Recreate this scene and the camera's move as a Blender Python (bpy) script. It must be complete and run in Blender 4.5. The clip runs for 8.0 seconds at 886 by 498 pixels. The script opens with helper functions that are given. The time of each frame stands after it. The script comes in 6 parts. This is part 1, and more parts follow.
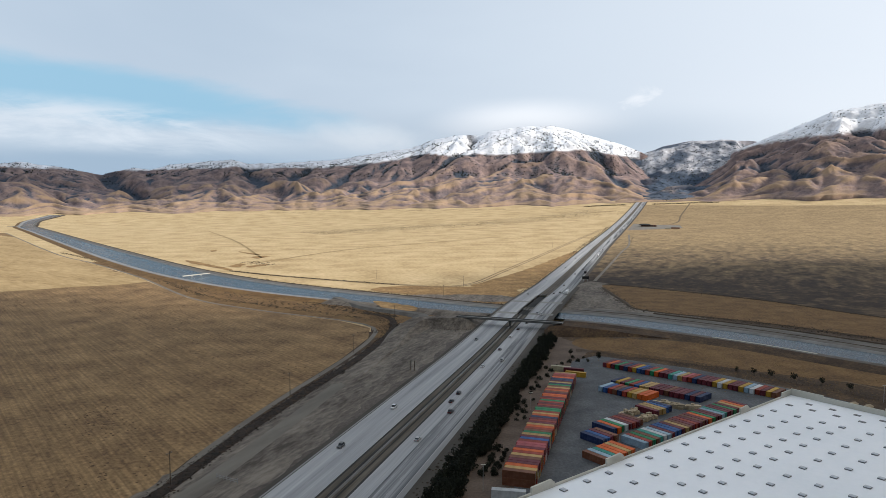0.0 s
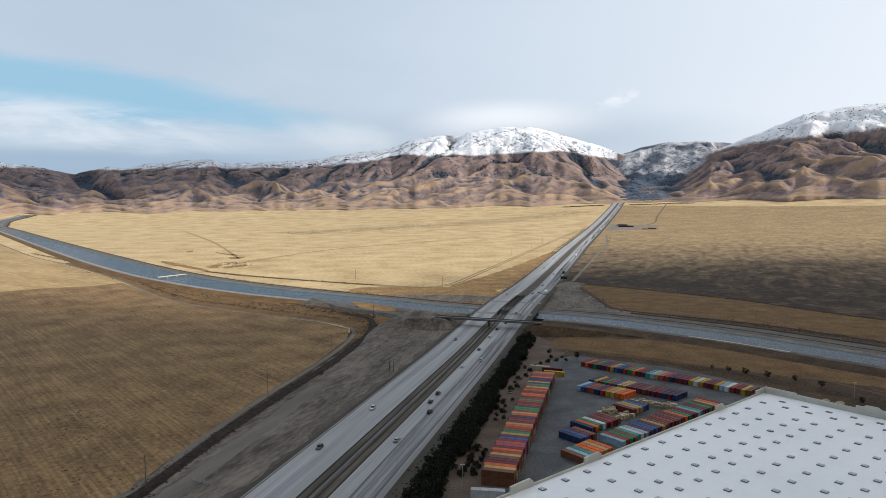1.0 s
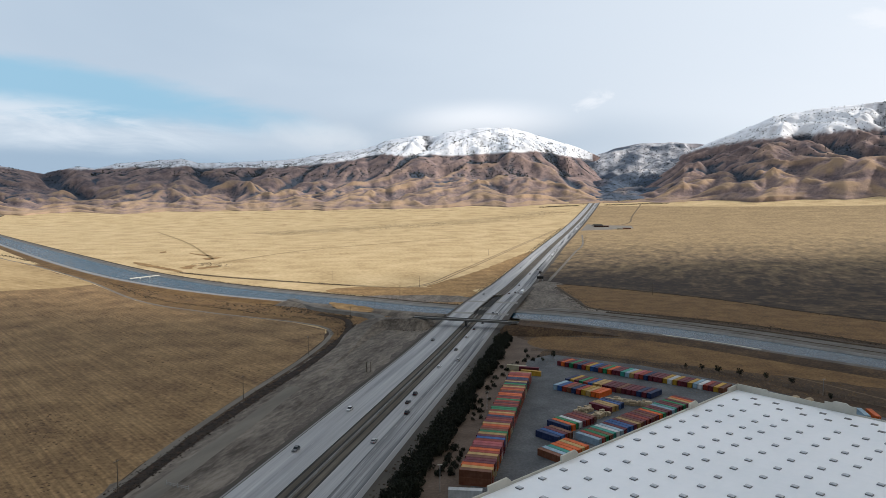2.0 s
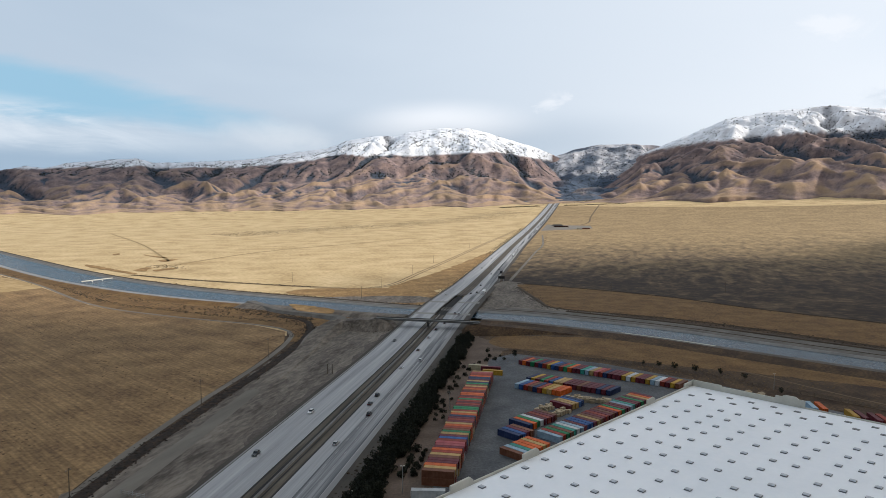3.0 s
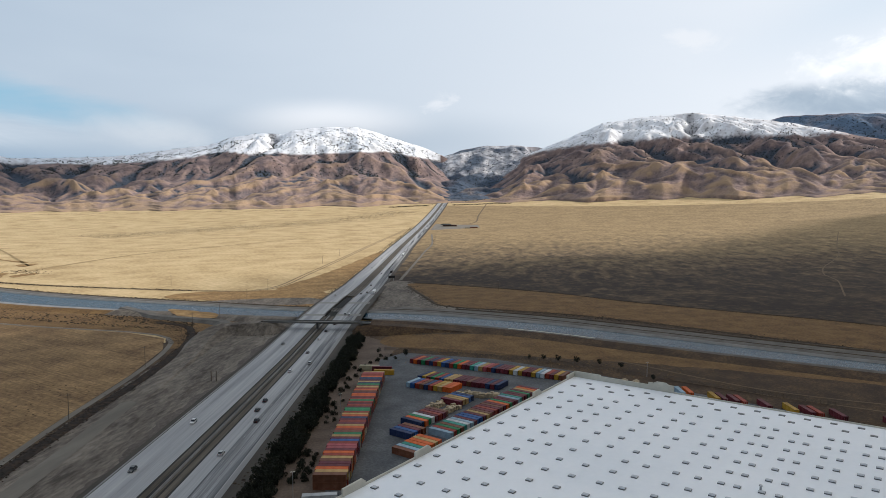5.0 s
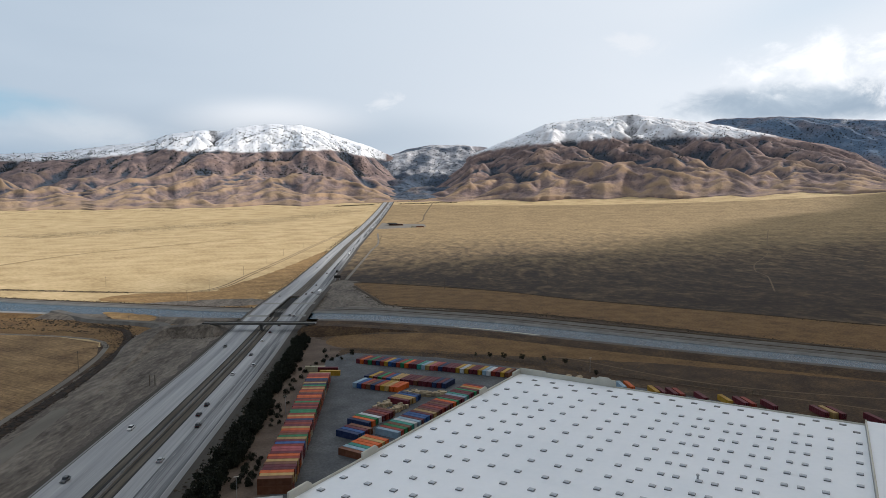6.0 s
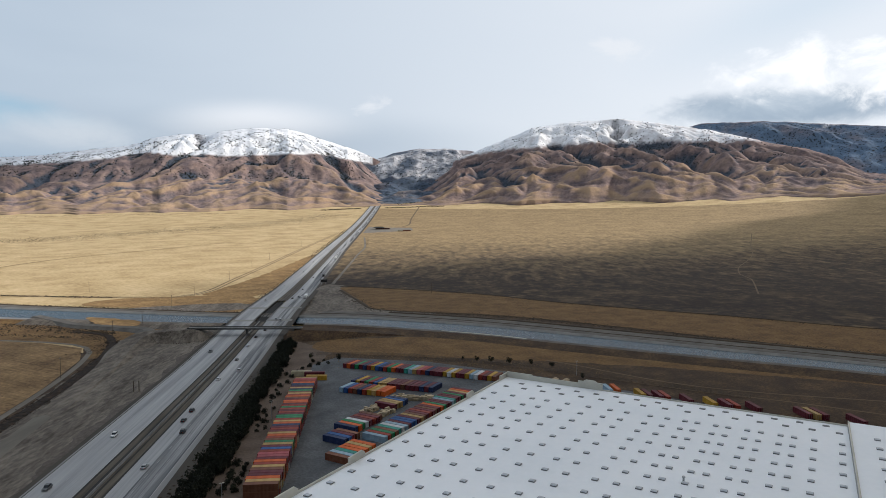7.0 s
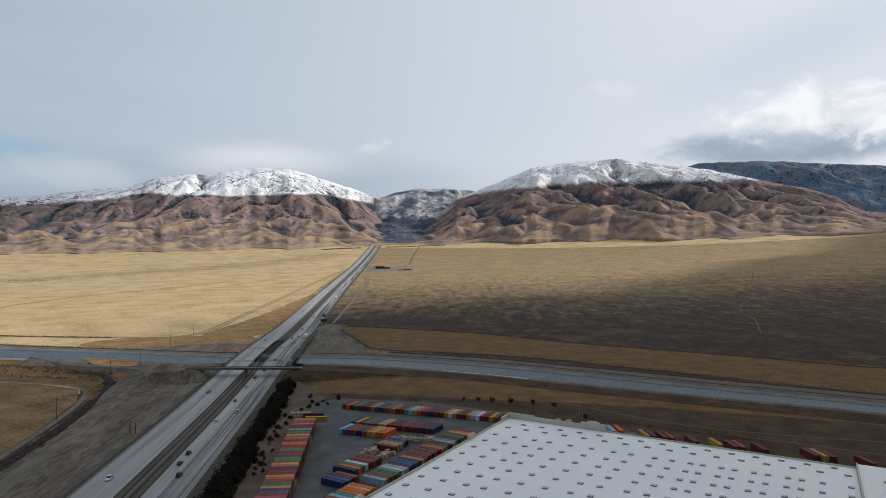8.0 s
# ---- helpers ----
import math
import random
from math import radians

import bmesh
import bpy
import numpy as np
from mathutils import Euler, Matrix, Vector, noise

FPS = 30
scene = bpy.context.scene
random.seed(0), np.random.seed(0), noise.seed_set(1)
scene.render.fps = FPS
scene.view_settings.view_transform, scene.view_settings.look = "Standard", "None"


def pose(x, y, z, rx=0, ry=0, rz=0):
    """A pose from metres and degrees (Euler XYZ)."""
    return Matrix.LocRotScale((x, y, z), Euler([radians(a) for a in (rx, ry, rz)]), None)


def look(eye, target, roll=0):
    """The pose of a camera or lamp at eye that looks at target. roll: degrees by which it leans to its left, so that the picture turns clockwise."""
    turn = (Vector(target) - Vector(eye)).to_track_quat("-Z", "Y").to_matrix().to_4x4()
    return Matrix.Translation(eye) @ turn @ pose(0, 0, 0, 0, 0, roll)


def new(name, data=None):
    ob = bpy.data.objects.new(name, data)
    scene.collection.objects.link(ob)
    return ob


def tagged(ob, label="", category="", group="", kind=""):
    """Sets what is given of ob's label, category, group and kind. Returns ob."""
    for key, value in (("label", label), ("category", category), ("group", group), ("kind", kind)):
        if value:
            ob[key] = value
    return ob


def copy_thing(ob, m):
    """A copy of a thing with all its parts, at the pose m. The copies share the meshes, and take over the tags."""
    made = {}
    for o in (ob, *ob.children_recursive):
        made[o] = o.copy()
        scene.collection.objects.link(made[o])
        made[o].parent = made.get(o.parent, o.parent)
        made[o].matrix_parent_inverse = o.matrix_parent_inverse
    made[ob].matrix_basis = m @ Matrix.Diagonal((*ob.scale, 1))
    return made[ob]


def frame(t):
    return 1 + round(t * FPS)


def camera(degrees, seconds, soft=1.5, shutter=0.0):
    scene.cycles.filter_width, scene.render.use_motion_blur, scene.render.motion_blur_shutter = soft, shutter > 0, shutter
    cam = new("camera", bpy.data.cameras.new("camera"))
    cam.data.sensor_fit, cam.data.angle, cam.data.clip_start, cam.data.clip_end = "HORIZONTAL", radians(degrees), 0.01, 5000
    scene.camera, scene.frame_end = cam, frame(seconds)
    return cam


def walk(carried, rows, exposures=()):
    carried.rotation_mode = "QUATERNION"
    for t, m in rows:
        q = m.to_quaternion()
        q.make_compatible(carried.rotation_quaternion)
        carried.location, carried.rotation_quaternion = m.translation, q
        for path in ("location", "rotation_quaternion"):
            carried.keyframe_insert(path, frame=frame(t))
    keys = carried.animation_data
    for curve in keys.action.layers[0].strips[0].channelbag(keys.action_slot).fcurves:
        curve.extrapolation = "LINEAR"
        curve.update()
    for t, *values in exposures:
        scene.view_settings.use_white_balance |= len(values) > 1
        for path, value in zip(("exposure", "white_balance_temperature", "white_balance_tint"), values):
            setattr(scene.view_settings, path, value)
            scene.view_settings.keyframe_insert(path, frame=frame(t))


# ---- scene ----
# ---------------------------------------------------------------- camera
cam = camera(68.4, 8.0, soft=0.5)
PATH = [
    (0.0, (0.0, 0.0, 105.0), (0.000, 99.719, 97.502), 0.00),
    (0.5, (0.0, 0.0, 105.0), (1.116, 99.715, 97.537), 0.03),
    (1.0, (0.0, 0.0, 105.0), (3.200, 99.672, 97.563), 0.09),
    (1.5, (0.0, 0.0, 105.0), (4.673, 99.613, 97.553), 0.12),
    (1.7, (0.0, 0.0, 105.0), (5.480, 99.573, 97.570), 0.12),
    (2.8, (0.0, 0.0, 105.0), (11.030, 99.119, 97.665), 0.09),
    (3.0, (0.0, 0.0, 105.0), (12.588, 98.934, 97.682), 0.09),
    (3.5, (0.0, 0.0, 105.0), (16.700, 98.325, 97.697), 0.10),
    (4.0, (0.0, 0.0, 105.0), (20.807, 97.542, 97.751), 0.10),
    (4.5, (0.0, 0.0, 105.0), (24.873, 96.582, 97.706), 0.10),
    (4.7, (0.0, 0.0, 105.0), (26.501, 96.147, 97.684), 0.12),
    (5.8, (0.0, 0.0, 105.0), (35.494, 93.193, 97.562), 0.21),
    (6.0, (0.0, 0.0, 105.0), (36.803, 92.682, 97.540), 0.22),
    (6.2, (0.0, 0.0, 105.0), (37.921, 92.231, 97.550), 0.20),
    (6.5, (0.0, 0.0, 105.0), (38.747, 91.888, 97.565), 0.17),
    (6.8, (0.0, 0.0, 105.0), (38.699, 91.911, 97.600), 0.17),
    (7.0, (0.0, 0.0, 105.0), (38.682, 91.959, 98.130), 0.19),
    (7.1, (0.0, 0.0, 105.0), (38.696, 92.031, 99.256), 0.17),
    (7.2, (0.0, 0.0, 105.0), (38.706, 92.094, 100.469), 0.16),
    (7.3, (0.0, 0.0, 105.0), (38.713, 92.149, 101.856), 0.14),
    (7.4, (0.0, 0.0, 105.0), (38.713, 92.189, 103.417), 0.12),
    (7.5, (0.0, 0.0, 105.0), (38.703, 92.202, 104.068), 0.10),
    (7.6, (0.0, 0.0, 105.0), (38.679, 92.212, 104.109), 0.09),
    (8.0, (0.0, 0.0, 105.0), (38.679, 92.212, 104.126), 0.09),
]
walk(cam, [(t, look(eye, target, roll)) for t, eye, target, roll in PATH], exposures=[(0, -0.05, 6320, 10), (1.5, -0.07, 6320, 10), (3.5, -0.07, 6320, 10), (4.5, -0.10, 6320, 10), (6.0, -0.18, 6320, 10), (6.9, -0.18, 6320, 10), (7.2, -0.23, 6320, 10), (7.6, -0.34, 6320, 10), (8.0, -0.40, 6320, 10)])

# ---------------------------------------------------------------- sky and sun
SUN_AZ, SUN_EL = 98.0, 26.0      # degrees clockwise from +y, and above the horizon
world = bpy.data.worlds.new("sky")
scene.world = world
world.use_nodes = True
wn, wl = world.node_tree.nodes, world.node_tree.links
wn.clear()


def wnode(kind, **values):
    n = wn.new(kind)
    for k, v in values.items():
        n.inputs[k].default_value = v
    return n


w_out = wn.new("ShaderNodeOutputWorld")
w_bg = wnode("ShaderNodeBackground", Strength=0.105)
w_sky = wn.new("ShaderNodeTexSky")
w_sky.sky_type, w_sky.sun_disc = "NISHITA", False
w_sky.sun_elevation, w_sky.sun_rotation = radians(SUN_EL), radians(SUN_AZ)
w_sky.air_density, w_sky.dust_density, w_sky.ozone_density = 1.0, 1.2, 1.5
w_co = wn.new("ShaderNodeTexCoord")

def w_math(op, a, b=0.0, clamp=False):
    n = wn.new("ShaderNodeMath")
    n.operation, n.use_clamp = op, clamp
    for sock, v in zip(n.inputs, (a, b)):
        if isinstance(v, (int, float)):
            sock.default_value = v
        else:
            wl.new(v, sock)
    return n.outputs[0]


def w_mix(fac, a, b):
    n = wn.new("ShaderNodeMix")
    n.data_type = "RGBA"
    for sock, v in ((n.inputs[0], fac), (n.inputs[6], a), (n.inputs[7], b)):
        if isinstance(v, (int, float, tuple)):
            sock.default_value = v
        else:
            wl.new(v, sock)
    return n.outputs[2]


def w_range(v, low, high):
    mr = wn.new("ShaderNodeMapRange")
    mr.interpolation_type = "SMOOTHSTEP"
    mr.inputs["From Min"].default_value, mr.inputs["From Max"].default_value = low, high
    wl.new(v, mr.inputs["Value"])
    return mr.outputs["Result"]


def w_noise(scale, stretch, detail, shift=0.0, warp=0.0, rough=0.55):
    """Noise over azimuth and height, in tens of degrees; stretch draws it out sideways."""
    cb = wn.new("ShaderNodeCombineXYZ")
    wl.new(w_math("MULTIPLY", w_az, 5.73 / stretch), cb.inputs[0])
    wl.new(w_math("MULTIPLY", w_el, 5.73), cb.inputs[1])
    cb.inputs[2].default_value = shift
    nz = wnode("ShaderNodeTexNoise", Scale=scale, Detail=detail, Roughness=rough, Distortion=warp)
    wl.new(cb.outputs[0], nz.inputs["Vector"])
    return nz.outputs["Fac"]


def w_bank(az0, el0, wide, high, edge, noise_, amount, tilt=0.0):
    """A cloud bank round a direction: 1 inside, 0 outside, with an uneven edge."""
    da = w_math("SUBTRACT", w_az, radians(az0))
    de = w_math("SUBTRACT", w_math("SUBTRACT", w_el, radians(el0)), w_math("MULTIPLY", da, tilt))
    qa, qe = w_math("MULTIPLY", da, 1 / radians(wide)), w_math("MULTIPLY", de, 1 / radians(high))
    d = w_math("SQRT", w_math("ADD", w_math("MULTIPLY", qa, qa), w_math("MULTIPLY", qe, qe)))
    d = w_math("ADD", d, w_math("MULTIPLY", w_math("SUBTRACT", noise_, 0.5), amount))
    inv = w_math("SUBTRACT", 1.0, d)
    return w_range(inv, 0.0, edge)


w_sep = wn.new("ShaderNodeSeparateXYZ")
wl.new(w_co.outputs["Generated"], w_sep.inputs[0])
w_az = w_math("ARCTAN2", w_sep.outputs[0], w_sep.outputs[1])
w_el = w_math("ARCSINE", w_sep.outputs[2])
soft = w_noise(0.55, 2.6, 4, 0.3, 0.4)
wisp = w_noise(1.3, 3.2, 7, 2.1, 0.5)
puff = w_noise(2.4, 1.8, 8, 4.7, 0.3, 0.6)
fluff = w_noise(5.5, 1.7, 10, 3.3, 0.6, 0.62)
fine_streak = w_noise(4.5, 3.8, 10, 6.1, 1.2, 0.62)
# high veil: pale blue-grey, whiter towards the sun's side
sunward = w_range(w_az, radians(-25), radians(62))
veil_col = w_mix(sunward, (5.1, 6.1, 7.2, 1), (9.9, 10.2, 10.6, 1))
veil_col = w_mix(w_math("MULTIPLY", w_range(soft, 0.35, 0.7), 0.35), veil_col, (7.5, 8.3, 9.1, 1))
opening = w_bank(-27, 8.2, 24, 2.6, 0.7, wisp, 2.4, -0.10)
sky1 = w_mix(0.93, w_sky.outputs[0], veil_col)
sky1 = w_mix(w_math("MULTIPLY", opening, 0.8), sky1, (3.0, 5.6, 7.4, 1))
opening2 = w_bank(52, 15.0, 16, 4.0, 0.9, soft, 1.5, 0.25)
sky1 = w_mix(w_math("MULTIPLY", opening2, 0.35), sky1, (5.6, 7.2, 8.6, 1))
# grey-blue murk behind the hills and the white banks on it
murk = w_bank(-26, 2.6, 30, 2.4, 0.8, wisp, 0.8)
sky2 = w_mix(w_math("MULTIPLY", murk, 0.85), sky1, (3.5, 4.7, 6.0, 1))
murk2 = w_bank(6, 5.0, 26, 3.6, 1.0, soft, 0.6)
sky2 = w_mix(w_math("MULTIPLY", murk2, 0.9), sky2, (4.8, 5.7, 6.7, 1))
streak = w_math('ADD', w_math('MULTIPLY', w_noise(2.0, 4.2, 8, 7.7, 0.8, 0.6), 0.55), w_math('MULTIPLY', fine_streak, 0.45))
bank1 = w_math("MULTIPLY", w_bank(-28, 5.6, 20, 2.3, 0.7, wisp, 1.0, -0.03), w_range(streak, 0.38, 0.58))
sky2 = w_mix(w_math("MULTIPLY", bank1, 0.95), sky2, (7.2, 7.9, 8.6, 1))
bank2 = w_math("MULTIPLY", w_bank(-6.5, 5.3, 7.0, 1.9, 0.95, w_math("ADD", w_math("MULTIPLY", wisp, 0.6), w_math("MULTIPLY", fluff, 0.4)), 1.5, -0.10), w_range(puff, 0.22, 0.55))
sky2 = w_mix(w_math("MULTIPLY", bank2, 0.72), sky2, (7.4, 7.9, 8.4, 1))
cap = w_bank(7.2, 6.3, 10.0, 2.9, 0.85, w_math('ADD', w_math('MULTIPLY', soft, 0.5), w_math('MULTIPLY', wisp, 0.5)), 1.0)
cap_light = w_mix(w_range(w_el, radians(4.6), radians(8.0)), (5.9, 6.5, 7.2, 1), (9.8, 10.0, 10.3, 1))
sky2 = w_mix(w_math("MULTIPLY", cap, 0.95), sky2, cap_light)
small = w_math("ADD", w_bank(16.5, 8.4, 1.9, 0.9, 0.9, fluff, 3.4), w_bank(37.5, 12.6, 2.8, 0.9, 0.9, fluff, 3.4))
sky2 = w_mix(w_math("MULTIPLY", small, 0.6), sky2, (9.4, 9.6, 9.9, 1))
# the cumulus over the right-hand mountains: a dark flat base and towers lit from behind
heap = w_math("ADD", w_math("MULTIPLY", w_noise(1.7, 1.5, 8, 9.3, 0.5, 0.6), 0.6), w_math("MULTIPLY", fluff, 0.4))
cum_shade = w_bank(51, 7.6, 12, 1.9, 0.55, heap, 1.4)
sky2 = w_mix(w_math("MULTIPLY", cum_shade, 0.9), sky2, w_mix(w_range(puff, 0.35, 0.65), (3.6, 4.6, 5.7, 1), (5.6, 6.5, 7.4, 1)))
cum = w_math("MULTIPLY", w_bank(55, 9.6, 11, 2.9, 0.45, heap, 2.6), w_range(w_noise(3.0, 1.5, 10, 5.5, 0.5, 0.64), 0.36, 0.60))
sky2 = w_mix(w_math("MULTIPLY", cum, 0.95), sky2, (12.0, 12.0, 12.0, 1))
# the sky behind the view, unseen, is darkened so that sides facing the camera get less light
away = w_range(w_math("ABSOLUTE", w_az), radians(76), radians(128))
sky2 = w_mix(w_math("MULTIPLY", away, w_math("SUBTRACT", 1.0, w_range(w_el, radians(30), radians(62)))), sky2, (1.3, 1.6, 2.0, 1))
# the sky overhead, unseen, is brightened so that tops get more light
sky2 = w_mix(w_math("MULTIPLY", w_range(w_el, radians(30), radians(66)), 0.85), sky2, (8.2, 9.0, 9.9, 1))
wl.new(sky2, w_bg.inputs["Color"])
wl.new(w_bg.outputs[0], w_out.inputs["Surface"])

sun = new("sun", bpy.data.lights.new("sun", "SUN"))
sun.data.energy, sun.data.angle, sun.data.color = 5.0, radians(5.0), (1.0, 0.91, 0.81)
sun_dir = Vector((math.sin(radians(SUN_AZ)) * math.cos(radians(SUN_EL)), math.cos(radians(SUN_AZ)) * math.cos(radians(SUN_EL)), math.sin(radians(SUN_EL))))
sun.matrix_world = look(sun_dir * 500, (0, 0, 0))


# ---------------------------------------------------------------- materials
def material(name, colours, scale=1.0, rough=0.9, bump=0.0, bump_scale=None, metal=0.0, fine=8.0, stretch=(1, 1, 1), spread=(0.35, 0.65), turn=0.0, fine_amount=0.35, island=0.0):
    """Two scales of noise between the given colours, with bump and an uneven roughness, in metres of the object's space."""
    m = bpy.data.materials.new(name)
    m.use_nodes = True
    nt = m.node_tree
    n, l = nt.nodes, nt.links
    b = n["Principled BSDF"]
    co = n.new("ShaderNodeTexCoord")
    mp = n.new("ShaderNodeMapping")
    mp.vector_type = "TEXTURE"
    mp.inputs["Scale"].default_value = stretch
    mp.inputs["Rotation"].default_value = (0, 0, radians(turn))
    l.new(co.outputs["Object"], mp.inputs["Vector"])
    big = n.new("ShaderNodeTexNoise")
    big.inputs["Scale"].default_value, big.inputs["Detail"].default_value = 1.0 / scale, 5
    small = n.new("ShaderNodeTexNoise")
    small.inputs["Scale"].default_value, small.inputs["Detail"].default_value = fine / scale, 6
    small.inputs["Roughness"].default_value = 0.7
    for q in (big, small):
        l.new(mp.outputs[0], q.inputs["Vector"])
    mix = n.new("ShaderNodeMix")
    mix.inputs[0].default_value = fine_amount
    l.new(big.outputs["Fac"], mix.inputs[2])
    l.new(small.outputs["Fac"], mix.inputs[3])
    ramp = n.new("ShaderNodeValToRGB")
    e = ramp.color_ramp.elements
    e[0].position, e[1].position = spread
    e[0].color, e[1].color = (*colours[0], 1), (*colours[-1], 1)
    for i, c in enumerate(colours[1:-1]):
        k = e.new(spread[0] + (spread[1] - spread[0]) * (i + 1) / (len(colours) - 1))
        k.color = (*c, 1)
    l.new(mix.outputs[0], ramp.inputs[0])
    last = ramp.outputs[0]
    if island:
        info = n.new("ShaderNodeObjectInfo")
        hsv = n.new("ShaderNodeHueSaturation")
        mr = n.new("ShaderNodeMapRange")
        mr.inputs["To Min"].default_value, mr.inputs["To Max"].default_value = 1 - island, 1 + island
        l.new(info.outputs["Random"], mr.inputs["Value"])
        l.new(mr.outputs["Result"], hsv.inputs["Value"])
        l.new(last, hsv.inputs["Color"])
        last = hsv.outputs[0]
    l.new(last, b.inputs["Base Color"])
    b.inputs["Metallic"].default_value = metal
    rr = n.new("ShaderNodeMapRange")
    rr.inputs["To Min"].default_value, rr.inputs["To Max"].default_value = max(0, rough - 0.12), min(1, rough + 0.1)
    l.new(small.outputs["Fac"], rr.inputs["Value"])
    l.new(rr.outputs["Result"], b.inputs["Roughness"])
    b.inputs["Specular IOR Level"].default_value = 0.25
    if bump:
        bp = n.new("ShaderNodeBump")
        bp.inputs["Distance"].default_value = bump
        bp.inputs["Strength"].default_value = 0.8
        l.new(small.outputs["Fac"], bp.inputs["Height"])
        l.new(bp.outputs[0], b.inputs["Normal"])
    return m


def stubble_material():
    """Dry stubble in drilled rows, with bare and weedy patches."""
    m = material("stubble_field", [(0.082, 0.045, 0.021), (0.162, 0.098, 0.044), (0.246, 0.155, 0.070), (0.330, 0.216, 0.103)], 26, 0.95, 0.2, fine=10, fine_amount=0.62, turn=-15, spread=(0.35, 0.64))
    n, l = m.node_tree.nodes, m.node_tree.links
    b = n["Principled BSDF"]
    ramp = b.inputs["Base Color"].links[0].from_socket
    co = n.new("ShaderNodeTexCoord")
    mp = n.new("ShaderNodeMapping")
    mp.vector_type = "TEXTURE"
    mp.inputs["Rotation"].default_value = (0, 0, radians(40))
    mp.inputs["Scale"].default_value = (1, 60, 1)
    l.new(co.outputs["Object"], mp.inputs["Vector"])
    rows = n.new("ShaderNodeTexNoise")
    rows.inputs["Scale"].default_value, rows.inputs["Detail"].default_value = 0.75, 2
    l.new(mp.outputs[0], rows.inputs["Vector"])
    mr = n.new("ShaderNodeMapRange")
    mr.inputs["From Min"].default_value, mr.inputs["From Max"].default_value = 0.38, 0.62
    mr.inputs["To Min"].default_value, mr.inputs["To Max"].default_value = 0.80, 1.16
    l.new(rows.outputs["Fac"], mr.inputs["Value"])
    hsv = n.new("ShaderNodeHueSaturation")
    l.new(ramp, hsv.inputs["Color"])
    l.new(mr.outputs["Result"], hsv.inputs["Value"])
    l.new(hsv.outputs[0], b.inputs["Base Color"])
    return m


M_GRASS = material("dry_grass", [(0.305, 0.206, 0.094), (0.475, 0.350, 0.180), (0.60, 0.455, 0.258)], 60, 0.95, 0.3, fine=9, turn=12, fine_amount=0.58, spread=(0.36, 0.62))
M_STUBBLE = stubble_material()
def shaded_field_material():
    """Field under the cloud: bare soil darkened with the cloud's shade painted in, straw-coloured sunlit grass
    elsewhere.
    """
    m = material("shaded_field", [(0.018, 0.0105, 0.0075), (0.026, 0.016, 0.0105), (0.040, 0.026, 0.0155), (0.090, 0.060, 0.032)], 60, 0.95, 0.25, fine=6.0, turn=-24, fine_amount=0.72, spread=(0.40, 0.60))
    n, l = m.node_tree.nodes, m.node_tree.links
    b = n["Principled BSDF"]
    bare = b.inputs["Base Color"].links[0].from_socket
    mixes = [k for k in n if k.bl_idname == "ShaderNodeMix"]
    straw = n.new("ShaderNodeValToRGB")
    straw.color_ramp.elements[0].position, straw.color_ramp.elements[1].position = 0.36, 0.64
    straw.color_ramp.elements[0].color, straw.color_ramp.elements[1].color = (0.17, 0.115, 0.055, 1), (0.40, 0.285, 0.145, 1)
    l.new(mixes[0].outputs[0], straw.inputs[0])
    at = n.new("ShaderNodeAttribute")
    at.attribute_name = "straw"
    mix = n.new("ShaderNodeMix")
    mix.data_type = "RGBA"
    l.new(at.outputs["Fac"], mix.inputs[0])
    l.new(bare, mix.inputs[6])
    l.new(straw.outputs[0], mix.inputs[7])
    l.new(mix.outputs[2], b.inputs["Base Color"])
    return m


M_DARKFIELD = shaded_field_material()
M_ORANGE = material("rough_grass", [(0.064, 0.034, 0.013), (0.138, 0.078, 0.028), (0.22, 0.134, 0.052)], 16, 0.95, 0.3, fine=8, fine_amount=0.6, spread=(0.34, 0.65))
M_TAWNY = material("tawny_grass", [(0.15, 0.085, 0.032), (0.25, 0.150, 0.058), (0.38, 0.245, 0.105)], 20, 0.95, 0.3, fine=5, fine_amount=0.6, spread=(0.38, 0.61))
M_BROWN = material("weedy_soil", [(0.026, 0.016, 0.010), (0.054, 0.033, 0.019), (0.120, 0.075, 0.036)], 14, 0.95, 0.3, fine=8, fine_amount=0.6, spread=(0.36, 0.63))
M_DIRT = material("graded_dirt", [(0.056, 0.046, 0.037), (0.128, 0.109, 0.089), (0.212, 0.184, 0.152)], 14, 0.95, 0.15, fine=6, fine_amount=0.6, stretch=(1, 4.0, 1), turn=-21, spread=(0.39, 0.61))
M_TRACK = material("dirt_track", [(0.15, 0.135, 0.115), (0.23, 0.21, 0.18)], 12, 0.95, 0.1, fine=10)
M_BANKROAD = material("bank_road", [(0.078, 0.070, 0.061), (0.115, 0.106, 0.094), (0.155, 0.144, 0.129)], 10, 0.95, 0.1, fine=8)
M_BERM = material("dark_weedy_soil", [(0.026, 0.019, 0.013), (0.050, 0.036, 0.024), (0.088, 0.062, 0.036)], 9, 0.95, 0.2, fine=7, fine_amount=0.6)
M_GRAVEL = material("gravel_shoulder", [(0.043, 0.038, 0.032), (0.082, 0.072, 0.060)], 7, 0.95, 0.1, fine=12, stretch=(1, 8, 1), turn=-17.3)
M_ASPHALT = material("asphalt", [(0.055, 0.059, 0.065), (0.092, 0.098, 0.105), (0.15, 0.157, 0.165)], 12, 0.88, 0.02, fine=10, fine_amount=0.55, spread=(0.38, 0.66))
M_LINING = material("canal_concrete", [(0.17, 0.168, 0.158), (0.25, 0.246, 0.232)], 14, 0.85, 0.03, fine=10)
M_PALE = material("pale_concrete", [(0.46, 0.445, 0.385), (0.58, 0.56, 0.49)], 10, 0.85, 0.02, fine=10)
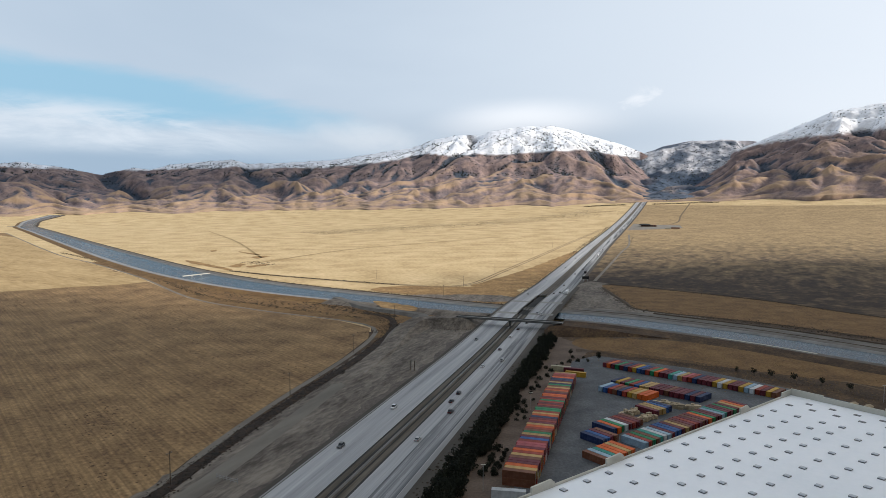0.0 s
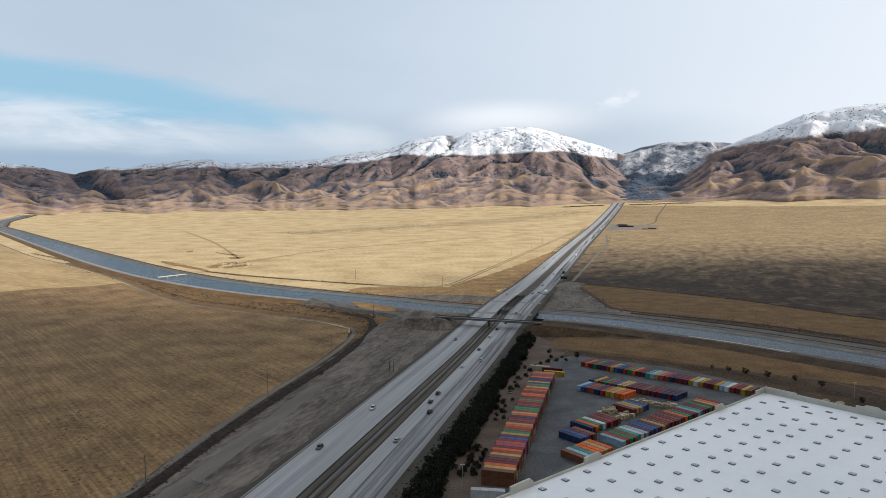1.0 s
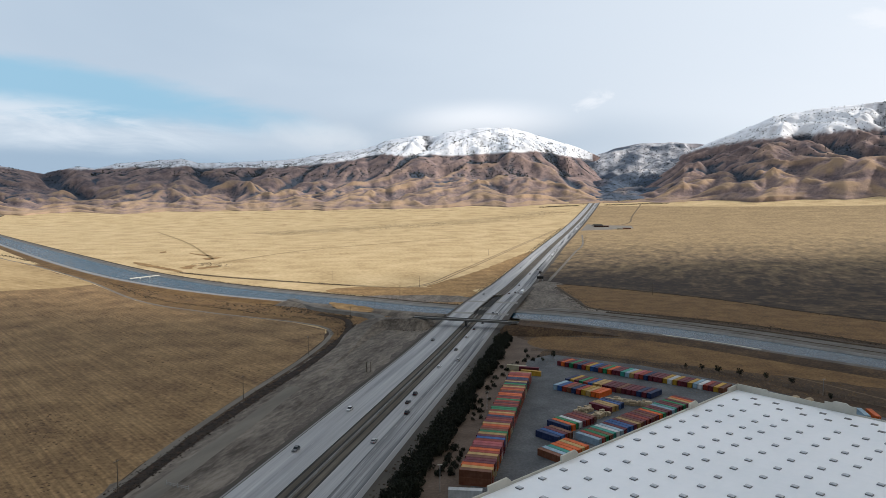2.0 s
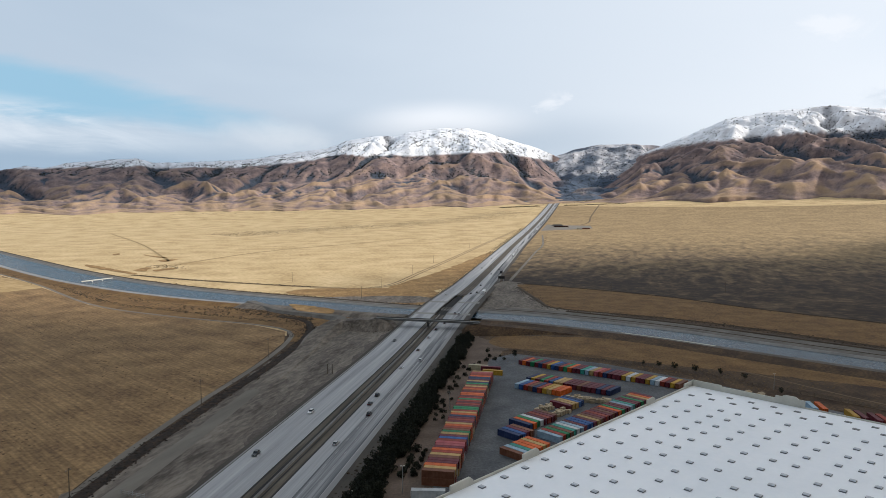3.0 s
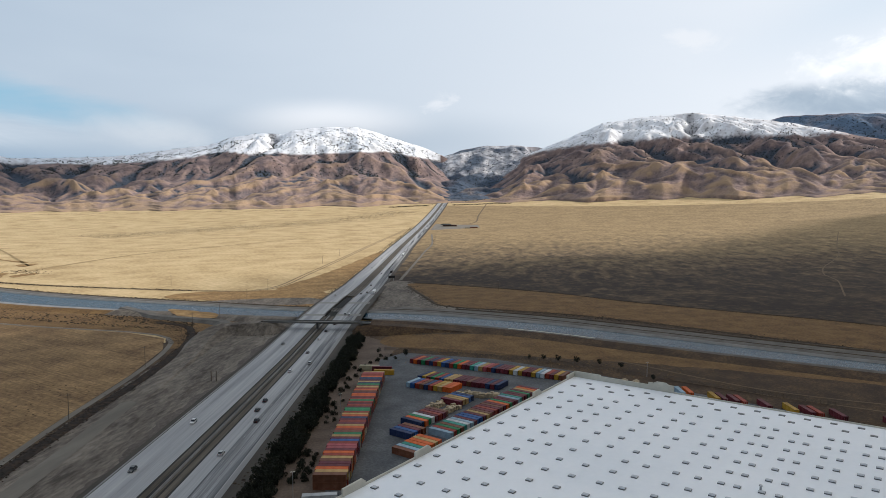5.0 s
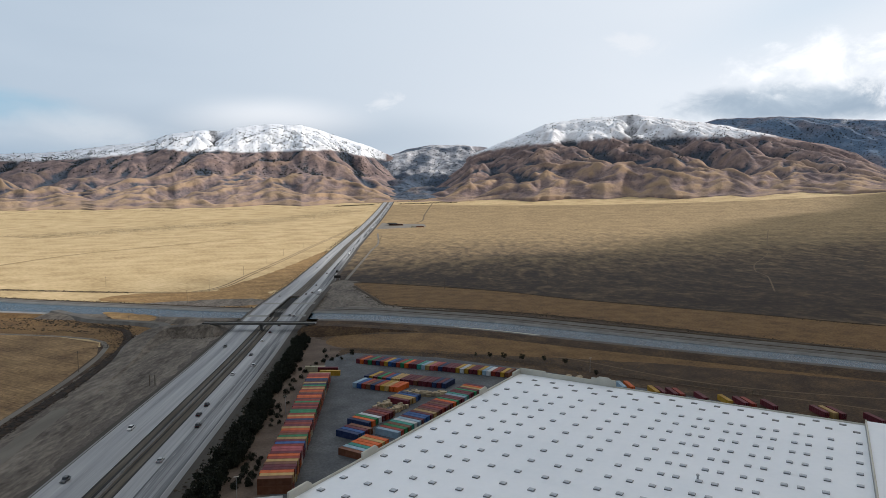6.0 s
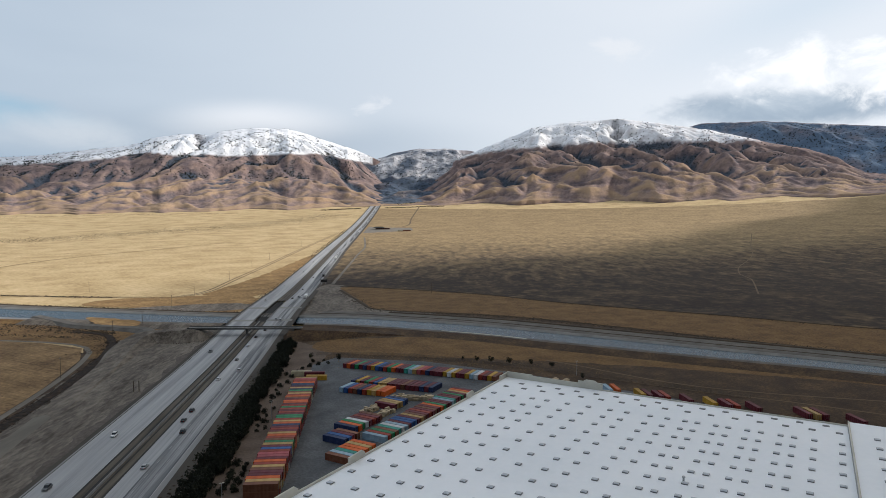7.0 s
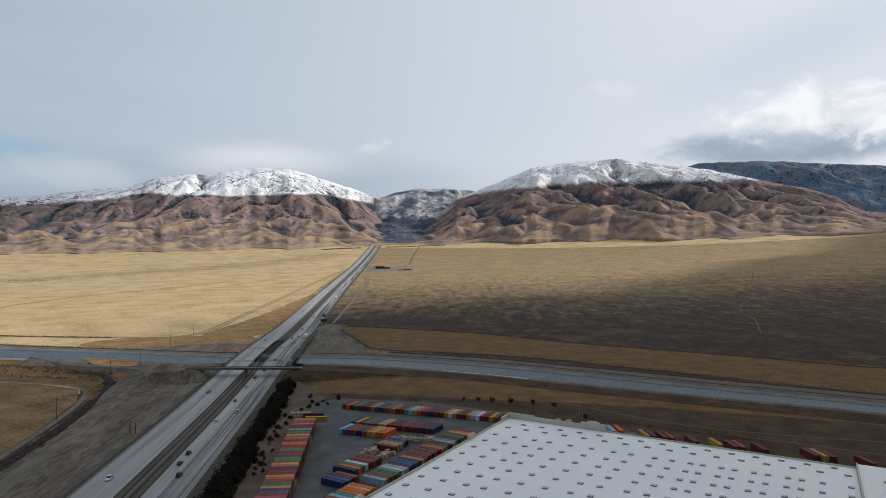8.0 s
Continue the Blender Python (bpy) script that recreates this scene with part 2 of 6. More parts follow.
M_ROOF = material("white_membrane", [(0.79, 0.83, 0.865), (0.84, 0.87, 0.90), (0.875, 0.90, 0.925)], 35, 0.6, 0.0, fine=12)
AX = dict(turn=-17.3)
M_NORTH = material("concrete_north", [(0.215, 0.223, 0.235), (0.31, 0.317, 0.325), (0.40, 0.405, 0.41)], 4.5, 0.85, 0.0, fine=5, stretch=(1, 60, 1), spread=(0.38, 0.62), **AX)
M_SOUTH = material("concrete_south", [(0.058, 0.063, 0.071), (0.155, 0.160, 0.167), (0.33, 0.334, 0.338)], 4.2, 0.82, 0.0, fine=4, stretch=(1, 90, 1), spread=(0.38, 0.58), fine_amount=0.25, **AX)
M_APRON = material("concrete_apron", [(0.185, 0.187, 0.188), (0.255, 0.255, 0.25)], 4, 0.85, 0.0, stretch=(1, 20, 1), **AX)
M_MEDIAN = material("median_dirt", [(0.060, 0.050, 0.038), (0.098, 0.083, 0.064), (0.14, 0.122, 0.098)], 3, 0.95, 0.05, fine=6, stretch=(1, 14, 1), **AX)
M_TAR = material("tar", [(0.02, 0.02, 0.02), (0.04, 0.039, 0.036)], 3, 0.9, stretch=(1, 10, 1), **AX)
M_TRACK2 = material("haul_dirt", [(0.125, 0.112, 0.094), (0.185, 0.168, 0.142)], 8, 0.95, 0.05, fine=10, stretch=(1, 8, 1), turn=-24)
M_WALL2 = material("grey_wall", [(0.30, 0.30, 0.29), (0.38, 0.38, 0.365)], 8, 0.85)
# dark curb under pale lens: the skylights' shaded sides put into the colour
M_CURB = material("skylight_curb", [(0.12, 0.125, 0.132), (0.18, 0.185, 0.19)], 2, 0.6)
M_LENS = material("skylight_lens", [(0.44, 0.47, 0.50), (0.54, 0.57, 0.60)], 1.5, 0.35)
M_WEED = material("tawny_weed", [(0.085, 0.055, 0.024), (0.15, 0.098, 0.042), (0.21, 0.142, 0.060)], 5, 0.95, fine=6)
M_FAINT = material("worn_grass", [(0.25, 0.175, 0.08), (0.36, 0.26, 0.13)], 12, 0.95, fine=8)
M_RUST = material("red_brown_wall", [(0.16, 0.07, 0.05), (0.24, 0.11, 0.08)], 6, 0.85)
M_LUMBER = material("pale_lumber", [(0.30, 0.235, 0.15), (0.46, 0.38, 0.26)], 2, 0.85, island=0.25)
M_YARDDIRT = material("reddish_dirt", [(0.066, 0.047, 0.036), (0.112, 0.082, 0.062), (0.165, 0.124, 0.096)], 14, 0.95, 0.1, fine=12, fine_amount=0.55)
M_RUT = material("rutted_soil", [(0.11, 0.078, 0.046), (0.16, 0.115, 0.066)], 8, 0.95, fine=8)
M_STRIPE = material("road_paint", [(0.27, 0.27, 0.268), (0.36, 0.36, 0.355)], 3, 0.8, stretch=(1, 6, 1), **AX)
M_BUSH = material("dark_shrub", [(0.008, 0.010, 0.007), (0.017, 0.020, 0.012), (0.032, 0.034, 0.019)], 3, 0.95, fine=6)
M_SCRUB = material("dry_scrub", [(0.018, 0.014, 0.010), (0.038, 0.029, 0.019), (0.075, 0.055, 0.032)], 4, 0.95, fine=6)
M_WOOD = material("weathered_wood", [(0.09, 0.07, 0.055), (0.15, 0.12, 0.095)], 2, 0.9)
M_GALV = material("galvanised_steel", [(0.35, 0.36, 0.37), (0.5, 0.51, 0.52)], 1, 0.5, metal=0.7)
M_RUBBER = material("tyre_rubber", [(0.02, 0.02, 0.02), (0.035, 0.035, 0.035)], 0.5, 0.9)
M_GLASS = material("dark_glass", [(0.02, 0.025, 0.03), (0.03, 0.035, 0.04)], 1, 0.12)


def water_material():
    m = bpy.data.materials.new("canal_water")
    m.use_nodes = True
    n, l = m.node_tree.nodes, m.node_tree.links
    b = n["Principled BSDF"]
    b.inputs["Base Color"].default_value = (0.014, 0.048, 0.078, 1)
    b.inputs["Roughness"].default_value = 0.16
    b.inputs["Specular IOR Level"].default_value = 0.34
    b.inputs["IOR"].default_value = 1.33
    co = n.new("ShaderNodeTexCoord")
    nz = n.new("ShaderNodeTexNoise")
    nz.inputs["Scale"].default_value, nz.inputs["Detail"].default_value = 0.8, 5
    l.new(co.outputs["Object"], nz.inputs["Vector"])
    bp = n.new("ShaderNodeBump")
    bp.inputs["Distance"].default_value, bp.inputs["Strength"].default_value = 0.6, 0.8
    l.new(nz.outputs["Fac"], bp.inputs["Height"])
    l.new(bp.outputs[0], b.inputs["Normal"])
    return m


M_WATER = water_material()


# ---------------------------------------------------------------- mesh helpers
def mesh_of(name, verts, faces, mat, smooth=False):
    me = bpy.data.meshes.new(name)
    me.from_pydata(verts, [], faces)
    me.materials.append(mat)
    if smooth:
        me.polygons.foreach_set("use_smooth", [True] * len(me.polygons))
    me.update()
    return me


def part(name, data, material_, parent=None, label="", smooth=False):
    """Links a (verts, faces) pair or a mesh as one object under a thing."""
    me = mesh_of(name, *data, material_, smooth) if isinstance(data, tuple) else data
    ob = new(name, me)
    ob.parent = parent
    if label:
        ob["label"] = label
    return ob


class Soup:
    """Collects boxes, prisms and sweeps of one part."""

    def __init__(self):
        self.v, self.f = [], []

    def add(self, verts, faces, m=None):
        k = len(self.v)
        self.v += [tuple(m @ Vector(p)) if m else tuple(p) for p in verts]
        self.f += [tuple(i + k for i in f) for f in faces]
        return self

    def box(self, x0, x1, y0, y1, z0, z1, m=None):
        return self.add([(x0, y0, z0), (x1, y0, z0), (x1, y1, z0), (x0, y1, z0), (x0, y0, z1), (x1, y0, z1), (x1, y1, z1), (x0, y1, z1)],
                        [(3, 2, 1, 0), (4, 5, 6, 7), (0, 1, 5, 4), (1, 2, 6, 5), (2, 3, 7, 6), (3, 0, 4, 7)], m)

    def cyl(self, x, y, z0, z1, r0, r1=None, n=8, m=None):
        r1 = r0 if r1 is None else r1
        ring = [(math.cos(2 * math.pi * i / n), math.sin(2 * math.pi * i / n)) for i in range(n)]
        vs = [(x + r0 * a, y + r0 * b, z0) for a, b in ring] + [(x + r1 * a, y + r1 * b, z1) for a, b in ring]
        fs = [(i, (i + 1) % n, n + (i + 1) % n, n + i) for i in range(n)] + [tuple(range(n))[::-1], tuple(range(n, 2 * n))]
        return self.add(vs, fs, m)

    def data(self):
        return self.v, self.f


def interp(x, xs, ys):
    return float(np.interp(x, xs, ys))


# ---------------------------------------------------------------- lie of the land
AZ_K = [-180, -60, -33, 0, 17, 40, 57, 90, 180]
FOOT_Z = [30, 45, 59, 85, 99, 125, 154, 120, 30]          # height of the plain at the foot of the hills
RISE_R = [3000, 3000, 3000, 1300, 1150, 1000, 900, 1500, 3000]   # where the plain begins to rise
FOOT_R = [4600, 4500, 4100, 3600, 3500, 3300, 3200, 3600, 4600]  # the foot of the hills


def land(x, y):
    """Height of the plain."""
    az, r = np.degrees(np.arctan2(x, y)), np.hypot(x, y)
    q = np.clip((r - np.interp(az, AZ_K, RISE_R)) / (np.interp(az, AZ_K, FOOT_R) - np.interp(az, AZ_K, RISE_R)), 0, 1.04)
    return np.interp(az, AZ_K, FOOT_Z) * q ** 2.2


ROAD_AZ = radians(17.3)
UX, UY = math.sin(ROAD_AZ), math.cos(ROAD_AZ)


def road_bend(u):
    return 0.0 if u < 1400 else 45.0 * ((u - 1400) / 1400) ** 1.5


def road_lift(u):
    """The freeway climbs a low embankment to cross the canal."""
    a = max(0.0, 1 - abs(u - 612) / 210)
    return 0.25 + 3.2 * a * a * (3 - 2 * a) + max(0.0, (u - 1000) * 0.0009)


def hw(u, s, bend=True):
    """A place u metres along the freeway and s metres to its right."""
    s += road_bend(u) if bend else 0
    return u * UX + s * UY, u * UY - s * UX


def sheet(name, rows, mat, parent=None, label=""):
    """A quad sheet from rows of points."""
    n = len(rows[0])
    vs = [p for r in rows for p in r]
    fs = [(i * n + j, i * n + j + 1, (i + 1) * n + j + 1, (i + 1) * n + j) for i in range(len(rows) - 1) for j in range(n - 1)]
    return part(name, (vs, fs), mat, parent, label)


def smooth_path(pts, step):
    """Points every step metres along a Catmull-Rom curve."""
    p = [np.array(q, float) for q in pts]
    p = [2 * p[0] - p[1]] + p + [2 * p[-1] - p[-2]]
    res = []
    for i in range(1, len(p) - 2):
        n = max(2, int(np.linalg.norm(p[i + 1] - p[i]) / step))
        for k in range(n):
            t = k / n
            res.append(0.5 * (2 * p[i] + (p[i + 1] - p[i - 1]) * t + (2 * p[i - 1] - 5 * p[i] + 4 * p[i + 1] - p[i + 2]) * t ** 2 + (3 * p[i] - p[i - 1] - 3 * p[i + 1] + p[i + 2]) * t ** 3))
    res.append(p[-2])
    return np.array(res)


def normals(path):
    d = np.gradient(path, axis=0)
    d /= np.linalg.norm(d, axis=1)[:, None]
    return np.stack([d[:, 1], -d[:, 0]], 1)


def ribbon(pts, profile, step=15):
    """Rows along a path with (offset to the right, height) across; heights are over the land."""
    path = smooth_path(pts, step)
    nrm = normals(path)
    return [[(*(p + q * o), float(land(*p)) + z) for o, z in profile] for p, q in zip(path, nrm)]


# ---------------------------------------------------------------- ground
az_steps = np.concatenate([np.arange(-60, 80, 0.6), np.arange(80, 300, 4.0)])
rad = np.concatenate([[0.0], 60 * 1.02 ** np.arange(0, 232)])
rad = rad[rad < 5400]
gx, gy = np.sin(np.radians(az_steps)), np.cos(np.radians(az_steps))
vs = np.stack([np.outer(rad, gx), np.outer(rad, gy)], -1)
vz = land(vs[..., 0], vs[..., 1])
n_az = len(az_steps)
gv = np.concatenate([vs.reshape(-1, 2), vz.reshape(-1, 1)], 1).tolist()
gf = [(i * n_az + j, i * n_az + (j + 1) % n_az, (i + 1) * n_az + (j + 1) % n_az, (i + 1) * n_az + j) for i in range(1, len(rad) - 1) for j in range(n_az)]
gf += [(0, n_az + (j + 1) % n_az, n_az + j) for j in range(n_az)]
gf = [f[::-1] for f in gf]
tagged(part("ground", (gv, gf), M_GRASS), "wide valley floor of dry golden grass", "ground", kind="structure")

from mathutils.geometry import tessellate_polygon


def worn_outline(pts, rough, seed):
    """The outline with its corners rounded off and its edges wandering by about rough metres."""
    pts = [np.array(p, float) for p in pts]
    for _ in range(2):
        pts = [q for a, b in zip(pts, pts[1:] + pts[:1]) for q in (a * 0.8 + b * 0.2, a * 0.2 + b * 0.8)]
    res = []
    for a, b in zip(pts, pts[1:] + pts[:1]):
        ln = float(np.linalg.norm(b - a))
        n = max(1, min(40, int(ln / (2.5 * rough))))
        side_ = np.array((b[1] - a[1], a[0] - b[0])) / max(ln, 1e-6)
        for k in range(n):
            p = a + (b - a) * k / n
            res.append(tuple(p + side_ * rough * 1.6 * noise.fractal(Vector((p[0] / (9 * rough), p[1] / (9 * rough), seed)), 0.6, 2.0, 4)))
    return res


def flat_field(name, pts, z, mat, label, category="field", rough=0.0):
    if rough:
        pts = worn_outline(pts, rough, len(name))
    tris = tessellate_polygon([[Vector((*p, 0)) for p in pts]])
    return tagged(part(name, ([(*p, z) for p in pts], [tuple(t) for t in tris]), mat), label, category, kind="structure")


field_edge = [(-109, 205), (-103, 258), (-89, 334), (-68, 422), (-57, 490), (-60, 530), (-90, 562), (-179, 616), (-274, 694), (-413, 878), (-597, 1092), (-776, 1289), (-1404, 2085)]
flat_field("field_left", field_edge + [(-2600, 2200), (-2600, -100), (-120, -100)], 0.06, M_STUBBLE, "harvested stubble field with faint tractor rows")
# paler than the near stubble: sunlight beyond the cloud's edge painted into the colour
M_SUNLIT_STRAW = material("sunlit_stubble", [(0.24, 0.160, 0.070), (0.37, 0.258, 0.120), (0.47, 0.338, 0.172)], 40, 0.95, 0.2, fine=6, turn=50, stretch=(1, 5, 1), fine_amount=0.6, spread=(0.36, 0.62))
flat_field("field_left_far", [(-372, 826), (-413, 878), (-597, 1092), (-776, 1289), (-1404, 2085), (-2600, 2200), (-2600, -590), (-1000, 432), (-505, 745)], 0.10, M_SUNLIT_STRAW, "far stubble field, its sunlight painted in as a paler straw", rough=4.0)
tagged(sheet("field_edge_track", ribbon([(-105, 190)] + [(x + 2.5, y + 1) for x, y in field_edge[1:]], [(-1.8, 0.12), (1.8, 0.12)]), M_TRACK2), "pale dirt track round a stubble field", "track", kind="structure")

tagged(sheet("field_bank", ribbon(field_edge[4:11], [(4.5, 0.11), (10, 0.16), (20, 0.11)]), M_ORANGE), "strip of tawny weeds along the field track", "verge", kind="structure")
flat_field("ditch_bank", [hw(100, -176), hw(300, -186), hw(400, -196), hw(460, -203), hw(505, -222), hw(520, -262), hw(560, -370), hw(640, -520), hw(740, -690), hw(905, -925), hw(940, -890), hw(800, -690), hw(700, -560), hw(600, -300), hw(560, -190), hw(540, -150), hw(100, -150)], 0.05, M_BROWN, "weedy brown bank between field, ditch and canal", "verge", rough=1.5)

# graded slope between the field and the freeway
flat_field("dirt_slope", [hw(120, -168), hw(300, -178), hw(460, -190), hw(540, -205), hw(560, -180), hw(560, -128), hw(120, -124)], 0.08, M_DIRT, "bare graded grey-brown dirt slope beside the freeway", "dirt", rough=1.2)

FN, FM = 380, 400
field_rows = []
for k in range(FN):
    f = (k / (FN - 1)) ** 1.4
    lx, ly = hw(800 + 2500 * f, -75.0)
    rx, ry = np.array(hw(105, 900)) * (1 - f) + np.array((2700, 1650)) * f
    field_rows.append([(x, y, float(land(x, y)) + 0.22) for x, y in zip(np.linspace(lx, rx, FM), np.linspace(ly, ry, FM))])
field_right = tagged(sheet("field_right", field_rows, M_DARKFIELD), "patchy field, cloud shade painted as dark soil before straw grass", "field", kind="structure")
STRIP_LOW = [hw(796, -48), hw(732, -31), hw(689, -19), hw(652, -9), hw(633, 18), hw(607, 94), hw(566, 164), hw(478, 274), hw(420, 352), hw(350, 470)]
STRIP_TOP = [hw(420, 590), hw(507, 426), hw(578, 331), hw(672, 196), hw(746, 116), hw(801, 19), hw(830, -50)]
flat_field("grass_strip", STRIP_LOW + STRIP_TOP, 0.3, M_ORANGE, "strip of rust-coloured rough grass along the canal road", "grass strip", rough=1.0)
flat_field("bank_ground", [hw(495, -126), hw(602, -126), hw(612, -190), hw(640, -310), hw(560, -310), hw(520, -215)], 0.03, M_DIRT, "bare grey dirt beside the canal crossing", "dirt", rough=1.5)
flat_field("strip_foot", [hw(640, -30), hw(658, -12), hw(642, 18), hw(616, 94), hw(575, 164), hw(487, 274), hw(429, 352), hw(360, 470), hw(300, 440), hw(400, 330), hw(470, 210), hw(540, 90), hw(580, 0)], 0.2, M_BROWN, "brown weedy foot of the canal road", "verge", rough=1.0)
flat_field("dirt_apron", [hw(560, -80), hw(700, -80), hw(860, -77), hw(842, -42), hw(780, -36), hw(715, -14), hw(668, 4), hw(650, 20), hw(630, 50), hw(590, 60), hw(575, 40), hw(592, -40)], 0.26, M_DIRT, "bare grey dirt apron between freeway and canal road", "dirt", rough=1.0)
flat_field("pale_patch", [hw(632, -50), hw(642, -42), hw(640, -30), hw(629, -22), hw(624, -34)], 0.37, M_TRACK, "pale dry silt patch on the dirt apron", "dirt", rough=1.0)
flat_field("verge_left", [hw(628, -130), hw(730, -132), hw(760, -150), hw(758, -205), hw(738, -300), hw(690, -312), hw(668, -212)], 0.3, M_TAWNY, "rust-coloured grass beside the freeway", "grass strip", rough=2.0)
flat_field("verge_left_long", [hw(740, -131), hw(900, -131), hw(1400, -131), hw(1400, -136), hw(960, -172), hw(790, -200), hw(758, -205)], 0.28, M_TAWNY, "rust-coloured grass beside the freeway", "grass strip", rough=2.0)
flat_field("canal_bench", [hw(560, -130), hw(560, -190), hw(575, -235), hw(600, -300), hw(640, -410), hw(700, -560), hw(720, -640), hw(600, -480), hw(548, -360), hw(520, -258), hw(500, -218), hw(520, -190)], 0.13, M_ORANGE, "tawny grass bench along the canal", "grass strip", rough=1.5)
flat_field("bare_patch", [(-343, 1034), (-341, 1058), (-334, 1079), (-322, 1065), (-325, 1039), (-314, 1014), (-324, 1007)], 0.34, M_TAWNY, "bare brown soil on the straw plain", "dirt", rough=3.0)
flat_field("bare_patch", [(-311, 1021), (-302, 1053), (-288, 1060), (-281, 1042), (-294, 1023), (-300, 1004)], 0.34, M_TAWNY, "bare brown soil on the straw plain", "dirt", rough=3.0)
flat_field("bare_patch", [(-354, 1196), (-344, 1217), (-326, 1220), (-325, 1192), (-333, 1161)], 0.34, M_TAWNY, "brown weeds on the straw plain", "dirt", rough=3.0)
flat_field("bare_patch", [(-424, 1339), (-396, 1302), (-351, 1253), (-345, 1228), (-376, 1262), (-412, 1311)], 0.34, M_TAWNY, "brown weeds on the straw plain", "dirt", rough=3.0)
flat_field("bare_patch", [(-483, 1347), (-478, 1374), (-465, 1331), (-468, 1311)], 0.34, M_TAWNY, "brown weeds on the straw plain", "dirt", rough=3.0)
flat_field("bare_patch", [(-451, 1136), (-433, 1124), (-378, 1055), (-324, 992), (-318, 969), (-358, 1012), (-392, 1048), (-427, 1087)], 0.34, M_TAWNY, "brown weedy ditch bank on the straw plain", "dirt", rough=3.0)
flat_field("canal_verge", [hw(560, -76), hw(556, -40), hw(530, 30), hw(505, 90), hw(450, 195), hw(385, 310), hw(300, 440), hw(0, 520), hw(-60, 200), hw(-60, -76)], 0.05, M_BROWN, "weedy brown verge between canal and container yard", "verge")
flat_field("verge_grass", [hw(500, -52), hw(512, 10), hw(494, 80), hw(442, 188), hw(378, 300), hw(310, 400), hw(330, 330), hw(384, 220), hw(412, 150), hw(434, 62), hw(448, 0), hw(466, -46)], 0.09, M_ORANGE, "tawny rough grass on the canal verge", "grass strip", rough=2.0)
flat_field("hedge_bank", [hw(120, -76), hw(120, -40), hw(235, -40), hw(440, -40), hw(470, -31), hw(497, -64), hw(540, -60), hw(545, -76)], 0.07, M_YARDDIRT, "bare dirt strip beside the container yard", "dirt", rough=0.8)
flat_field("yard_asphalt", [hw(180, -44), hw(425, -44), hw(445, -30), hw(428, 30), hw(392, 88), hw(300, 200), hw(150, 260), hw(100, 0)], 0.14, M_ASPHALT, "grey asphalt of a container yard", "pavement")

torn_rnd = random.Random(3)
torn = [hw(u, -133.5 - 1.3 * torn_rnd.random() ** 2 - 2.2 * math.sin(u * 0.043 + 1) - 1.5 * math.sin(u * 0.17)) for u in np.arange(110, 500, 2.2)]
M_EROD = material("dark_dirt", [(0.050, 0.042, 0.035), (0.085, 0.072, 0.060), (0.14, 0.12, 0.10)], 9, 0.95, 0.1, fine=6, fine_amount=0.6, stretch=(1, 2, 1), turn=-20)
flat_field("eroded_edge", torn + [hw(495, -127), hw(110, -127)], 0.10, M_EROD, "dark eroded soil along the freeway edge", "dirt")

# ---------------------------------------------------------------- freeway
U = np.concatenate([np.arange(60, 1000, 10.0), np.arange(1000, 3760, 40.0)])


def lane_sheet(name, s0, s1, dz, mat, label, category="road", us=U):
    rows = []
    for u in us:
        cx, cy = hw(u, -103)
        z = float(land(cx, cy)) + road_lift(u) + dz
        rows.append([(*hw(u, s), z) for s in np.linspace(s0, s1, 4)])
    return tagged(sheet(name, rows, mat), label, category, kind="structure")


lane_sheet("road_shoulder", -131, -109.7, -0.12, M_GRAVEL, "gravel shoulder of the freeway")
lane_sheet("road_shoulder", -98.3, -74, -0.12, M_GRAVEL, "gravel shoulder of the freeway")
for us_ in (U[U <= 570], np.concatenate([[700.0], U[U > 700]])):
    lane_sheet("median", -109.6, -98.4, -0.04, M_MEDIAN, "weedy dirt median of the freeway", us=us_)
lane_sheet("road_north", -127.2, -109.6, 0, M_NORTH, "worn pale concrete freeway carriageway")
lane_sheet("road_south", -98.4, -91.6, 0, M_NORTH, "worn pale concrete freeway lanes")
lane_sheet("road_south_slow", -91.6, -82.0, 0, M_SOUTH, "worn concrete freeway lanes with dark wheel paths")
lane_sheet("road_apron", -82.0, -79.6, 0.006, M_APRON, "pale concrete hard shoulder of the freeway")
near_u = U[U < 1500]
for s0, w, nm in ((-126.3, 0.25, "line"), (-110.6, 0.25, "line"), (-97.4, 0.25, "line"), (-82.2, 0.3, "line"), (-109.5, 0.9, "gutter"), (-99.3, 0.9, "gutter"), (-128.4, 0.8, "kerb"), (-106.2, 1.0, "gutter"), (-102.8, 0.9, "gutter")):
    lane_sheet("road_" + nm, s0, s0 + w, 0.02, {"line": M_STRIPE, "gutter": M_TAR, "kerb": M_APRON}[nm], {"line": "faded white edge line", "gutter": "dark tarred joint along the carriageway", "kerb": "pale asphalt kerb"}[nm], "road marking", near_u)
dash = Soup()
for s0 in (-122.2, -118.5, -114.8, -93.8, -90.1, -86.4):
    for u in np.arange(150, 1000, 14.6):
        q = [(*hw(u + du, s0 + ds), road_lift(u + du) + 0.02) for du, ds in ((0, 0), (0, 0.18), (3.6, 0.18), (3.6, 0))]
        dash.add(q, [(3, 2, 1, 0)])
tagged(part("lane_dashes", dash.data(), M_STRIPE), "worn white lane dashes", "road marking", kind="stuff")
